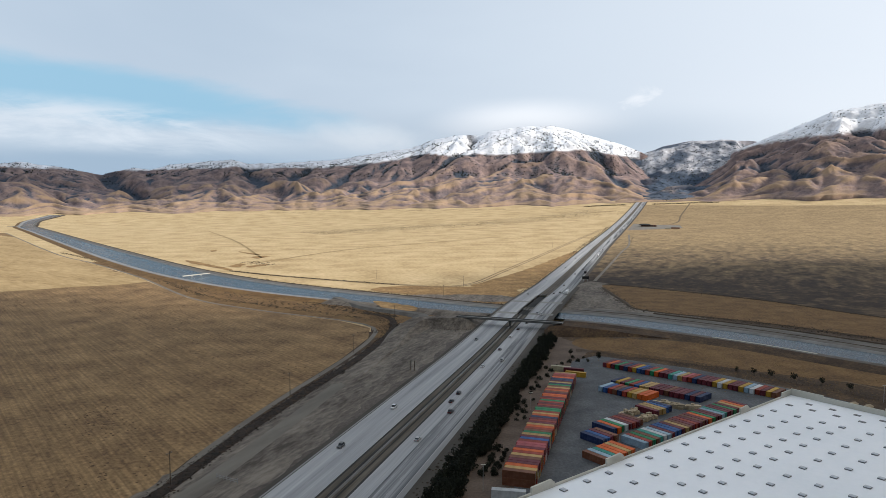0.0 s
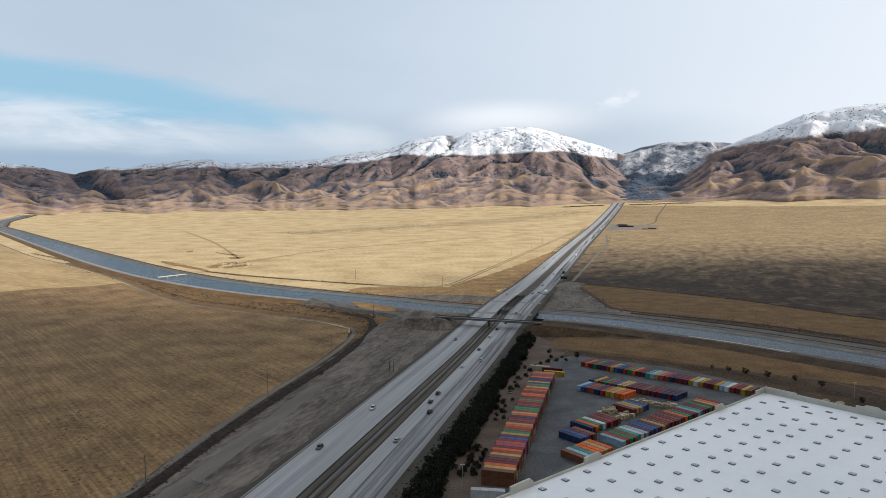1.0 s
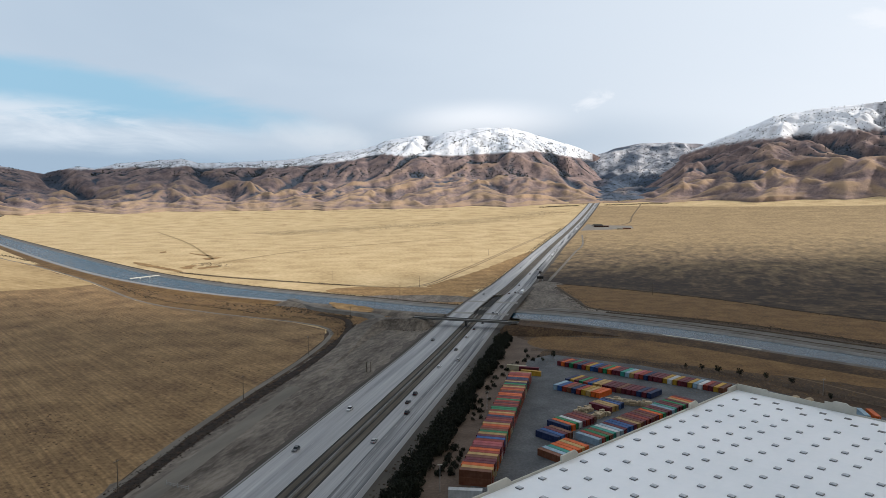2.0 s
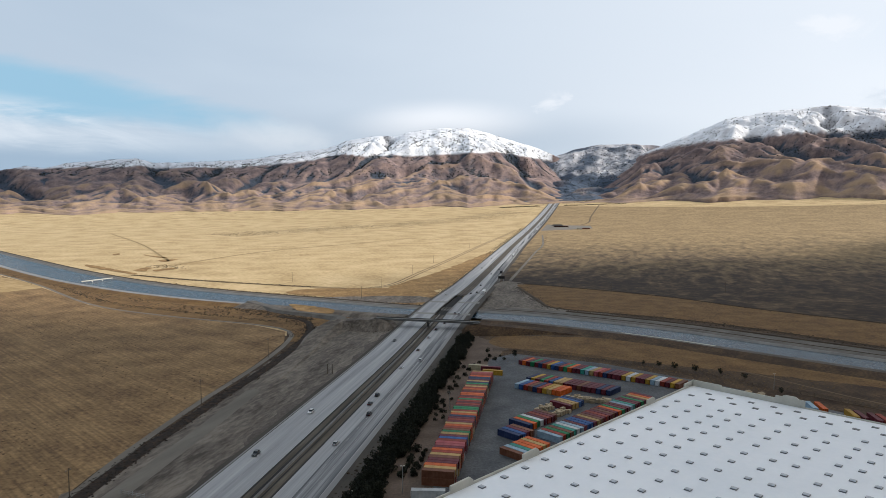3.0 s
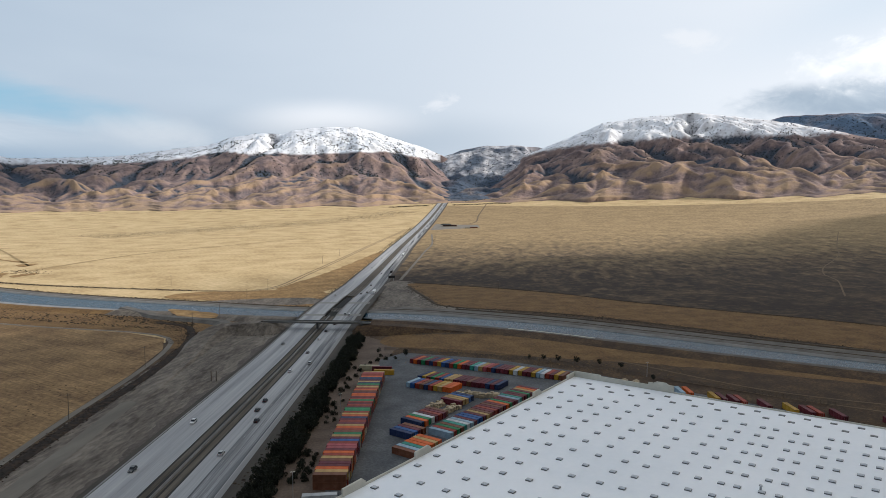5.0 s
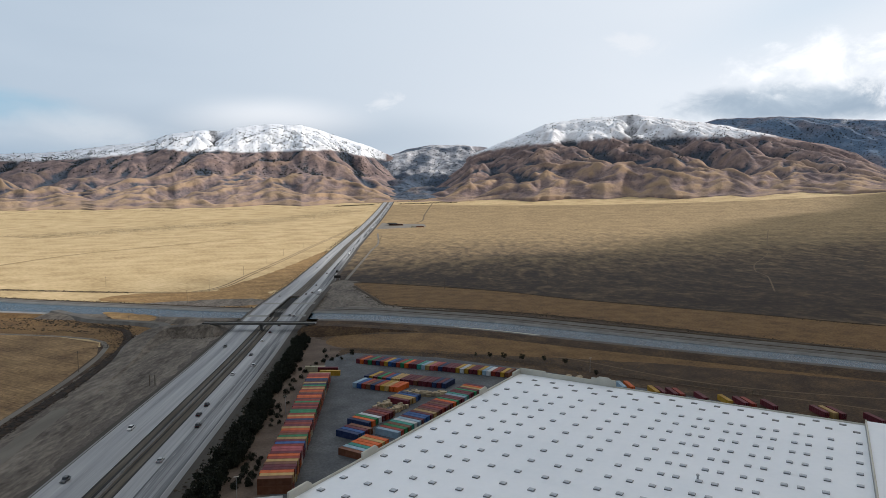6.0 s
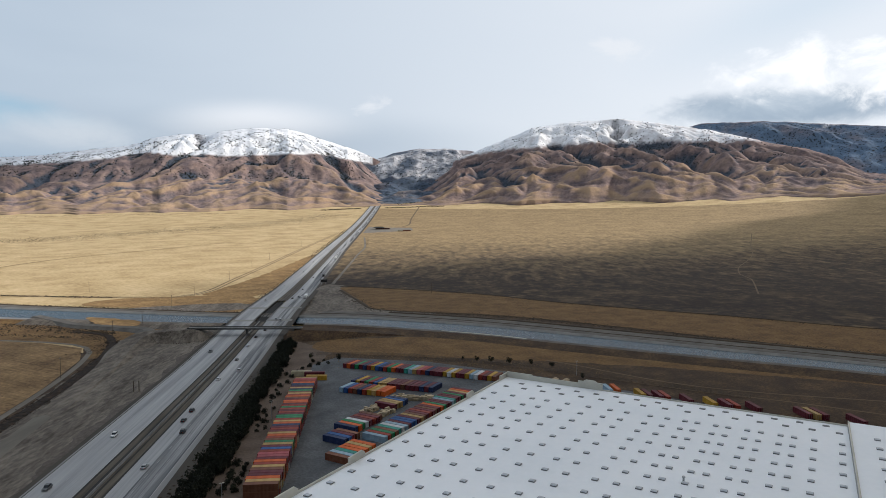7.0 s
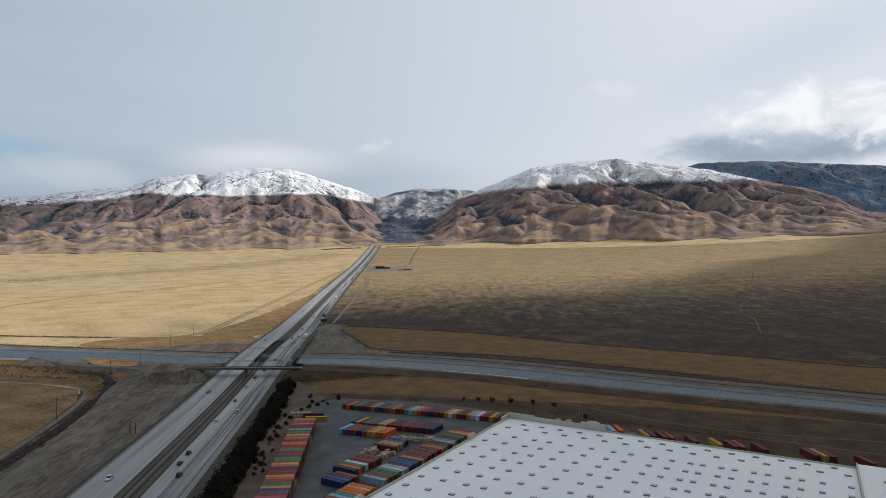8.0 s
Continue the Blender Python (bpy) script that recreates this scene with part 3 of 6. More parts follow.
# bridge decks of the freeway over the canal: paler slabs, and a dark sheet in place of the open, shaded gap
for s0, s1 in ((-128.6, -108.8), (-99.2, -77)):
    for u0, u1 in ((572, 580), (640, 649)):
        lane_sheet("deck_joint", s0, s1, 0.03, M_LINING, "pale concrete approach slab of the canal crossing", "road", np.linspace(u0, u1, 3))
GAP = np.linspace(570, 700, 14)
# floor and sides of the gap are tar black to paint its shade
tagged(sheet("canal_gap", [[(*hw(u, s), float(land(*hw(u, -103))) + max(road_lift(u) - 2.4, 0.42)) for s in np.linspace(-109.6, -98.4, 4)] for u in GAP], M_TAR), "dark sheet painting the shade in the gap between canal decks", "road", kind="structure")
for s0 in (-109.6, -98.4):
    rows = [[(*hw(u, s0), float(land(*hw(u, -103))) + (road_lift(u) if top_ else max(road_lift(u) - 2.4, 0.42))) for top_ in (0, 1)] for u in GAP]
    tagged(sheet("deck_side", rows, M_TAR), "side of a canal deck, black to paint the gap's shade", "bridge", kind="structure")
    for k in range(2):
        a_, b_ = (576, 640) if k == 0 else (640, 696)
        rows = [[(*hw(u, s0 + o), float(land(*hw(u, -103))) + road_lift(u) + z) for o, z in ((-0.2, 0.03), (-0.2, 0.8), (0.2, 0.8), (0.2, 0.03))] for u in np.linspace(a_, b_, 7)]
        tagged(sheet("deck_rail", rows, M_APRON), "low concrete rail along a canal deck", "barrier", kind="structure")

# ---------------------------------------------------------------- canal
CANAL = [hw(330, 388), hw(377, 317), hw(397, 288), hw(424, 244), hw(455, 196), hw(490, 143), hw(530, 82), hw(562, 13), hw(580, -37), hw(592, -130), hw(600, -177), hw(618, -244), hw(636, -316), hw(661, -401), hw(706, -510), hw(794, -670), hw(985, -955), hw(1375, -1510), hw(1650, -1900), hw(1920, -2290), hw(2040, -2430), hw(2240, -2640), hw(2500, -2800)]
canal_path = smooth_path(CANAL, 12)
canal_nrm = normals(canal_path)
canal_s = canal_path[:, 0] * UY - canal_path[:, 1] * UX             # metres to the right of the camera's line along the freeway
canal_half = np.interp(canal_s, [-2400, -1500, -900, -400, -200, -130, 60, 150, 250, 330], [19, 21, 25, 23, 19, 17, 16.5, 15.5, 13, 11])


def canal_strip(name, side, prof, mat, label, category, s0=-9999, s1=9999, kind="structure"):
    """A strip along the canal between s0 and s1: side +1 is away from the camera; prof holds (metres from the water's edge, height)."""
    rows = [[(*(p + q * side * (h + o)), float(land(*p)) + z) for o, z in prof] for p, q, h, c in zip(canal_path, canal_nrm, canal_half, canal_s) if s0 <= c <= s1]
    return tagged(sheet(name, rows, mat), label, category, kind=kind)


rows = [[(*(p + q * f * (h + 0.3)), float(land(*p)) + 0.8) for f in (-1, 0, 1)] for p, q, h in zip(canal_path, canal_nrm, canal_half)]
tagged(sheet("canal_water", rows, M_WATER), "blue-grey canal water with small ripples", "water", kind="structure")
for side, nm in ((1, "far"), (-1, "near")):
    canal_strip("canal_bank_" + nm, side, [(-0.5, 0.5), (2.4, 2.0), (3.2, 2.15)], M_LINING, "sloping concrete canal lining", "canal bank")
# beyond the water: two service roads with a weedy step between them on the near stretch, one road and a berm further on
canal_strip("canal_road_far", 1, [(3.2, 2.15), (3.6, 2.2), (13.2, 2.2)], M_BANKROAD, "grey dirt service road on the canal bank", "track")
canal_strip("canal_step", 1, [(13.2, 2.2), (14.0, 2.5), (15.4, 2.3), (16.4, 1.6)], M_BERM, "dark weedy step between two canal roads", "berm", -75)
canal_strip("canal_road_low", 1, [(16.4, 1.6), (17.5, 1.5), (33, 1.3)], M_BANKROAD, "lower grey dirt road beside the canal", "track", -75)
canal_strip("canal_weeds", 1, [(33, 1.3), (35, 2.0), (38, 1.7), (46, 0.34)], M_BERM, "dark weedy edge below the canal road", "berm", -20)
# berm coloured dark for its weeds and for the shade of its outer slope
canal_strip("canal_berm", 1, [(13.2, 2.2), (15, 2.7), (17, 2.4), (23, 0.05)], M_BERM, "low weedy berm beyond the canal road, its shaded slope painted dark", "berm", -9999, -128)
# this side of the water
canal_strip("canal_kerb", -1, [(3.2, 2.15), (4.0, 2.25), (11.0, 2.25)], M_APRON, "pale concrete edge along the canal", "canal bank", -9999, -300)
canal_strip("canal_bank_grass", -1, [(11.0, 2.25), (13.0, 2.2), (24.0, 0.1)], M_ORANGE, "tawny grass slope of the canal bank", "canal bank", -9999, -300)
canal_strip("canal_bank_dirt", -1, [(3.2, 2.15), (4.2, 2.2), (14.0, 1.9), (24.0, 0.16)], M_DIRT, "bare grey canal bank at the crossing", "canal bank", -312, -128)
canal_strip("canal_bank_road", -1, [(3.2, 2.15), (4.0, 2.2), (9.5, 2.1)], M_BANKROAD, "grey dirt track on the canal bank", "track", -75)
canal_strip("canal_bank_soil", -1, [(9.5, 2.1), (13, 1.6), (24, 0.12)], M_BROWN, "brown weedy soil of the canal bank", "berm", -75)
canal_strip("silt_streak", -1, [(4.2, 2.23), (5.2, 2.26), (6.2, 2.24)], M_PALE, "pale dry silt streak on the canal bank", "dirt", 52, 128)
flat_field("grass_island", [hw(612, -268), hw(572, -240), hw(564, -223), hw(563, -200), hw(588, -209), hw(600, -236)], 2.4, M_TAWNY, "small patch of tawny grass on the canal bank", "grass strip", rough=1.0)
flat_field("bank_ground_far", [hw(650, -131), hw(690, -131), hw(700, -160), hw(682, -230), hw(664, -260), hw(648, -220)], 0.36, M_DIRT, "bare grey dirt beyond the canal beside the freeway", "dirt", rough=1.5)
for pts in ([(239, 322), (244, 316), (276, 274), (304, 243), (330, 209)], [(232, 372), (240, 360), (270, 299), (302, 263), (353, 224)]):
    tagged(sheet("verge_track", ribbon(pts, [(-0.8, 0.2), (0.8, 0.2)], 8), M_RUT), "faint dirt track along the brown verge", "track", kind="structure")

# ---------------------------------------------------------------- hills
rng = np.random.default_rng(5)
_perm = rng.permutation(4096)
_grad = np.stack([np.cos(np.linspace(0, 2 * np.pi, 64, endpoint=False)), np.sin(np.linspace(0, 2 * np.pi, 64, endpoint=False))], 1)


def perlin(x, y):
    xi, yi = np.floor(x).astype(int), np.floor(y).astype(int)
    xf, yf = x - xi, y - yi
    u, v = xf ** 3 * (xf * (6 * xf - 15) + 10), yf ** 3 * (yf * (6 * yf - 15) + 10)

    def g(i, j):
        k = _grad[_perm[(_perm[(xi + i) % 4096] + yi + j) % 4096] % 64]
        return k[..., 0] * (xf - i) + k[..., 1] * (yf - j)
    return (g(0, 0) * (1 - u) + g(1, 0) * u) * (1 - v) + (g(0, 1) * (1 - u) + g(1, 1) * u) * v


def fbm(x, y, n=5, gain=0.5):
    t, a = 0, 1.0
    for i in range(n):
        t, a = t + a * perlin(x * 2 ** i + 17 * i, y * 2 ** i + 31 * i), a * gain
    return t


def ridged(x, y, n=4, gain=0.5):
    t, a = 0, 1.0
    for i in range(n):
        t, a = t + a * (1 - 2 * np.abs(perlin(x * 2 ** i + 13 * i, y * 2 ** i + 7 * i))), a * gain
    return t


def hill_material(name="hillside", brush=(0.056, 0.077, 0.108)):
    m = bpy.data.materials.new(name)
    m.use_nodes = True
    n, l = m.node_tree.nodes, m.node_tree.links
    b = n["Principled BSDF"]
    b.inputs["Roughness"].default_value, b.inputs["Specular IOR Level"].default_value = 0.95, 0.1
    co = n.new("ShaderNodeTexCoord")

    def noise_(scale, detail=6, rough=0.6):
        q = n.new("ShaderNodeTexNoise")
        q.inputs["Scale"].default_value, q.inputs["Detail"].default_value, q.inputs["Roughness"].default_value = scale, detail, rough
        l.new(co.outputs["Object"], q.inputs["Vector"])
        return q.outputs["Fac"]

    def ramp(fac, a, b_, ca, cb):
        r = n.new("ShaderNodeValToRGB")
        r.color_ramp.elements[0].position, r.color_ramp.elements[1].position = a, b_
        r.color_ramp.elements[0].color, r.color_ramp.elements[1].color = (*ca, 1), (*cb, 1)
        l.new(fac, r.inputs[0])
        return r.outputs[0]

    def mix(fac, a, c):
        q = n.new("ShaderNodeMix")
        q.data_type = "RGBA"
        l.new(fac, q.inputs[0])
        for sock, v in ((q.inputs[6], a), (q.inputs[7], c)):
            if isinstance(v, tuple):
                sock.default_value = (*v, 1)
            else:
                l.new(v, sock)
        return q.outputs[2]

    def attr(name):
        a = n.new("ShaderNodeAttribute")
        a.attribute_name = name
        return a.outputs["Fac"]
    earth = ramp(noise_(0.016, 10, 0.74), 0.41, 0.59, (0.142, 0.112, 0.118), (0.312, 0.228, 0.200))
    grass = mix(attr("grass"), earth, (0.37, 0.262, 0.172))
    # the brush colour has bluish distance haze mixed in
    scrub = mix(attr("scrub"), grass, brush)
    # single bushes and trees too small to stand apart
    speck = ramp(noise_(0.075, 2, 0.5), 0.57, 0.64, (0, 0, 0), (1, 1, 1))
    amount = n.new("ShaderNodeMath")
    amount.operation, amount.use_clamp = "MULTIPLY_ADD", True
    l.new(attr("scrub"), amount.inputs[0])
    amount.inputs[1].default_value, amount.inputs[2].default_value = 1.2, 0.09
    dots = n.new("ShaderNodeMath")
    dots.operation = "MULTIPLY"
    l.new(speck, dots.inputs[0])
    l.new(amount.outputs[0], dots.inputs[1])
    snowed = mix(attr("snow"), scrub, (0.84, 0.86, 0.90))
    snow = mix(dots.outputs[0], snowed, (0.032, 0.042, 0.050))
    l.new(snow, b.inputs["Base Color"])
    bp = n.new("ShaderNodeBump")
    bp.inputs["Distance"].default_value, bp.inputs["Strength"].default_value = 6, 0.8
    l.new(noise_(0.035, 8, 0.65), bp.inputs["Height"])
    l.new(bp.outputs[0], b.inputs["Normal"])
    return m


M_HILL = hill_material()


def box_blur(Z, k):
    """Mean over a window of 2k+1 cells each way."""
    for ax in (0, 1):
        P = np.pad(Z, [(k + 1, k) if i == ax else (0, 0) for i in (0, 1)], mode="edge")
        C = np.cumsum(P, ax)
        n = Z.shape[ax]
        Z = (np.take(C, np.arange(2 * k + 1, 2 * k + 1 + n), ax) - np.take(C, np.arange(0, n), ax)) / (2 * k + 1)
    return Z


def smooth_max(a, b, k):
    h = np.clip(0.5 + 0.5 * (a - b) / k, 0, 1)
    return b + (a - b) * h + k * h * (1 - h)


def gullies(X, Y, Z, wave, seed):
    """Furrows that run down the slope of Z, about wave metres apart: 1 on the rounded backs, -1 in the sharp bottoms. X and Y are metres over a grid."""
    gy_, gx_ = np.gradient(Z)
    gx_, gy_ = gx_ / np.gradient(X, axis=1), 1.4 * gy_ / np.gradient(Y, axis=0)
    k = max(1, int(wave / 14))
    gx_, gy_ = box_blur(gx_, k), box_blur(gy_, k)
    steep = np.hypot(gx_, gy_) + 1e-6
    sx, sy = -gy_ / steep, gx_ / steep
    px_, py_ = X / wave, Y / wave
    xi, yi = np.floor(px_).astype(int), np.floor(py_).astype(int)
    total, weight = np.zeros_like(Z), np.zeros_like(Z)
    for i in (-1, 0, 1):
        for j in (-1, 0, 1):
            h = _perm[(_perm[(xi + i + seed * 37) % 4096] + yi + j) % 4096]
            vx, vy = px_ - (xi + i + 0.1 + 0.8 * (h % 64) / 64), py_ - (yi + j + 0.1 + 0.8 * (h // 64) / 64)
            w = np.exp(-2.2 * (vx * vx + vy * vy))
            total += w * np.cos((vx * sx + vy * sy) * 6.4)
            weight += w
    v = np.clip(total / (weight + 1e-6), -1, 1)
    return (2 * ((v + 1) / 2) ** 0.62 - 1) * np.clip(steep / 0.22, 0, 1)


DEEP = 1.9      # the ranges are drawn together in depth by this much


def range_of_hills(name, label, az0, az1, crest, foot_r, crest_r, spur, snow_at, seed, rows=240, step=0.06, foot_drop=0.0, lean=((0, 0), (1, 0)), valleys=(), patchy=24.0, wooded=0.0, profile=((0, 0), (1, 1)), carve=1.0, thin=((-180, 1), (180, 1)), bumps=1.0, taper=((-180, 1), (180, 1)), dust=12.0, golden=0.8, knolls=()):
    """A range seen from the valley. crest: (azimuth, slope of the line of sight to the crest) pairs; long spurs lead from it to the foot, and furrows run down their sides."""
    K = 70.0
    az = np.arange(az0, az1 + step, step)
    A, T = np.meshgrid(az, np.linspace(0, 1, rows))

    def lay(A):
        fr_ = np.interp(A, *np.array(foot_r).T) if isinstance(foot_r, list) else np.full_like(A, foot_r)
        fr_ = fr_ + 150 * fbm(A / 4.0 + seed, A * 0 + seed, 3)
        cr_ = crest_r + 50 * fbm(A / 5.0 + 3 * seed, A * 0 + 2.5, 3)
        top_ = 105 + cr_ * np.interp(A, *np.array(crest).T) + 6 * fbm(A * 0.8 + seed, A * 0 + 9.1, 5)
        base_ = land(fr_ * np.sin(np.radians(A)), fr_ * np.cos(np.radians(A))) + 3.0 - foot_drop
        return fr_, cr_, top_, base_
    fr, cr, top, base = lay(A)
    D = float(np.mean(cr - fr))
    rise = np.maximum(top - base, 4.0)
    a_m, d_m = A * K, T * D * DEEP
    D = D * DEEP
    aw = a_m + 110 * fbm(a_m / 480 + seed, d_m / 480, 3)
    dw = d_m + 90 * fbm(a_m / 420, d_m / 380 + seed, 3)
    px, py = np.array(profile).T
    shape = np.interp(np.clip(T + 0.07 * fbm(a_m / 600, d_m / 700 + seed, 2) * np.clip((1 - T) * 4, 0, 1), 0, 1), px, py)
    shape = box_blur(shape, 5)
    tilt = np.interp(A, *np.array(lean).T)
    right = np.clip(0.5 + 0.5 * tilt, 0, 1)            # 1 where spurs run down to the right, 0 to the left
    down = D - dw
    spurs_ = right * ridged((aw - 0.9 * down) / spur + seed, dw / 1500, 2) + (1 - right) * ridged((aw + 0.9 * down) / spur + seed, dw / 1500, 2)
    env = np.clip(T / 0.25, 0, 1) * np.clip((1 - T) / 0.25, 0, 1)
    Z = base + rise * shape + env * 0.11 * rise * (0.8 * spurs_ - 0.35)
    Z = Z + env * 24 * fbm(aw / 360 + seed, dw / 300 + 4, 2)
    # rounded knolls along the foot
    low = np.clip(T / 0.05, 0, 1) * np.clip((0.5 - T) / 0.22, 0, 1)
    Z = Z + bumps * low * (26 * np.abs(perlin(aw / 300 + seed, dw / 210 + 0.3)) + 13 * np.abs(perlin(aw / 130, dw / 110 + seed)) - 5)
    for ka, kt, wide, deep, high in knolls:
        q = ((aw - ka * K) / wide) ** 2 + ((dw - kt * D) / deep) ** 2
        Z = smooth_max(Z, base + high * np.exp(-q) * 1.0 - 30 * q, 14)
    brushy = np.zeros_like(Z)
    for (va, vt), (wa, wt), width, deep in valleys:
        p, q = np.array((va * K, vt * D)), np.array((wa * K, wt * D))
        t = np.clip(((aw - p[0]) * (q - p)[0] + (dw - p[1]) * (q - p)[1]) / ((q - p) @ (q - p)), 0, 1)
        dist = np.hypot(aw - p[0] - t * (q - p)[0], dw - p[1] - t * (q - p)[1])
        cut = np.exp(-(dist / width) ** 2)
        Z = Z - deep * cut * np.clip((1.02 - T) / 0.06, 0, 1)
        brushy = np.maximum(brushy, np.exp(-(dist / (0.8 * width)) ** 2))
    # furrows, from wide to narrow
    for wave, amount in ((330, 0.085), (170, 0.080), (90, 0.060), (46, 0.030)):
        ends = np.clip(T / 0.07, 0, 1) * np.clip(0.25 + T / 0.4, 0, 1) * np.clip((1 - T) / (0.06 + wave / 1500), 0, 1)
        calm = np.clip(0.75 + 0.9 * fbm(a_m / 340 + wave, d_m / 260, 2), 0.25, 1.3)
        Z = Z + carve * amount * wave * gullies(a_m, d_m, Z, wave, seed) * ends * calm
    Z = base + np.maximum(Z - base, T * 6) * np.interp(A, *np.array(taper).T)
    Z = Z + 1.0 * fbm(a_m / 24, d_m / 24 + seed, 3) * np.clip(T / 0.1, 0, 1)
    blend = np.clip((T - 0.93) / 0.07, 0, 1)
    blend = blend * blend * (3 - 2 * blend)
    Z = Z * (1 - blend) + (top - rise * 0.35 * (1 - T)) * blend
    sight = 105 + (fr + (cr - fr) * T) * np.interp(A, *np.array(crest).T)
    Z = np.minimum(Z, sight - 2 + 5 * blend)
    Z[0] = base[0] - 3
    # a back slope behind the crest
    tau = np.concatenate([np.linspace(0, 1, rows), [1.05, 1.12]])
    A, T = np.meshgrid(az, tau)
    fr, cr, top, base = lay(A)
    R = fr + (cr - fr) * T
    X, Y = R * np.sin(np.radians(A)), R * np.cos(np.radians(A))
    Z = np.concatenate([Z, top[-1:] - 45, top[-1:] - 108])
    brushy = np.concatenate([brushy, brushy[-1:], brushy[-1:]])
    ns, nr = len(az), len(tau)
    V = np.stack([X, Y, Z], -1).reshape(-1, 3)
    i, j = np.meshgrid(np.arange(nr - 1), np.arange(ns - 1), indexing="ij")
    Fc = np.stack([i * ns + j, i * ns + j + 1, (i + 1) * ns + j + 1, (i + 1) * ns + j], -1).reshape(-1, 4)
    me = bpy.data.meshes.new(name)
    me.vertices.add(len(V))
    me.vertices.foreach_set("co", V.ravel())
    me.loops.add(Fc.size)
    me.loops.foreach_set("vertex_index", Fc.ravel())
    me.polygons.add(len(Fc))
    me.polygons.foreach_set("loop_start", np.arange(0, Fc.size, 4))
    me.polygons.foreach_set("use_smooth", np.ones(len(Fc), bool))
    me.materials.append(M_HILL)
    me.update(calc_edges=True)
    # what grows where: brush in the hollows, snow above its line, grass on the lowest slopes; dark hollows and pale
    # backs also paint in shade and light
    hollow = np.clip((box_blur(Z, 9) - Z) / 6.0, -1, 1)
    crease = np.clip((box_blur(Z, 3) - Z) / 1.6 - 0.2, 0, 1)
    line = np.interp(A, *np.array(snow_at).T) + patchy * fbm(X / 260 + 5, Y / 260, 4)
    cover = np.interp(A, *np.array(thin).T)
    thicket = fbm(X / 190 + 8, Y / 190 + seed, 5)
    woods = np.clip(1.5 * brushy + 0.75 * thicket - 0.25, 0, 1)
    snow = np.clip((Z - line) / dust + 0.6 * fbm(X / 20, Y / 20 + 4, 3), 0, 1) * np.clip(cover + 0.45 * fbm(X / 45 + 2, Y / 45, 4), 0, 1) * (1 - 0.85 * np.clip(woods - 0.35, 0, 1)) * (1 - wooded * np.clip(0.35 + 2.2 * thicket, 0, 1))
    # hollows and creases are darkened for brush and for their shade alike
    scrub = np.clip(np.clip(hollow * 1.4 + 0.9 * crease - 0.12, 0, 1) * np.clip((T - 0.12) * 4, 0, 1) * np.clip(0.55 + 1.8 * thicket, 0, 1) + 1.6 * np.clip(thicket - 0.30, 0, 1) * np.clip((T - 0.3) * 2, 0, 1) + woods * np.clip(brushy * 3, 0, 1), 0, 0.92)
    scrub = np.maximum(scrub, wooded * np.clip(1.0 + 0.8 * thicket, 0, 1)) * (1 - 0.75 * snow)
    grass = np.clip(golden - 2.7 * T + 0.8 * fbm(X / 210, Y / 210 + 7, 5) - 0.8 * np.clip(hollow, 0, 1) + 0.95 * np.clip(-hollow - 0.1, 0, 1), 0, 1)
    k = rows - max(4, rows // 30)                     # over the crest the cover goes on as it is below it
    snow[k:], scrub[k:] = snow[k - 1], np.minimum(scrub[k - 1], 0.5)
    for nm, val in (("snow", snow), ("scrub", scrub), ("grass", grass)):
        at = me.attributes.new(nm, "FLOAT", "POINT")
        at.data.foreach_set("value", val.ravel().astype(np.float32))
    ob = new(name, me)
    return tagged(ob, label, "hills", kind="structure"), (T, X, Y, Z, snow, scrub)


CREST_A = [(-48, .050), (-36, .046), (-34, .0458), (-32.7, .0487), (-30.2, .0426), (-27.5, .0338), (-25.3, .0445), (-24.1, .0418), (-22.6, .0494), (-17.9, .0583), (-16.5, .053), (-14.7, .0535), (-9.5, .0596), (-5.1, .0721), (-2.7, .0791), (-0.7, .0919), (1.8, .0987), (3.0, .0969), (4.2, .1036), (5.7, .1076), (7.6, .1105), (9.5, .1099), (11, .1036), (12.9, .093), (14.7, .084), (16.6, .071), (17.9, .0583), (18.8, .0442), (19.6, .0220), (20.6, .002)]
CREST_B = [(17.6, .004), (19.2, .020), (19.7, .030), (20.9, .0404), (23.1, .0602), (25.1, .0765), (28.5, .100), (30.5, .1149), (33.8, .1223), (38, .1254), (40.2, .1192), (45, .1049), (49.2, .0851), (51.9, .0742), (53.8, .0627), (55.6, .0428), (60, .035), (72, .03)]
CREST_C = [(12, .05), (17, .0675), (18.8, .0782), (20.5, .0837), (23.1, .0838), (25.1, .0809), (30, .07)]
CREST_D = [(38, .07), (42, .1004), (42.9, .1095), (44.2, .115), (46.7, .1146), (48.7, .1144), (51.8, .1092), (56.8, .0996), (64, .09), (72, .08)]
BENT = ((0, 0), (0.1, 0.03), (0.25, 0.12), (0.42, 0.25), (0.6, 0.45), (0.76, 0.68), (0.88, 0.87), (1, 1))
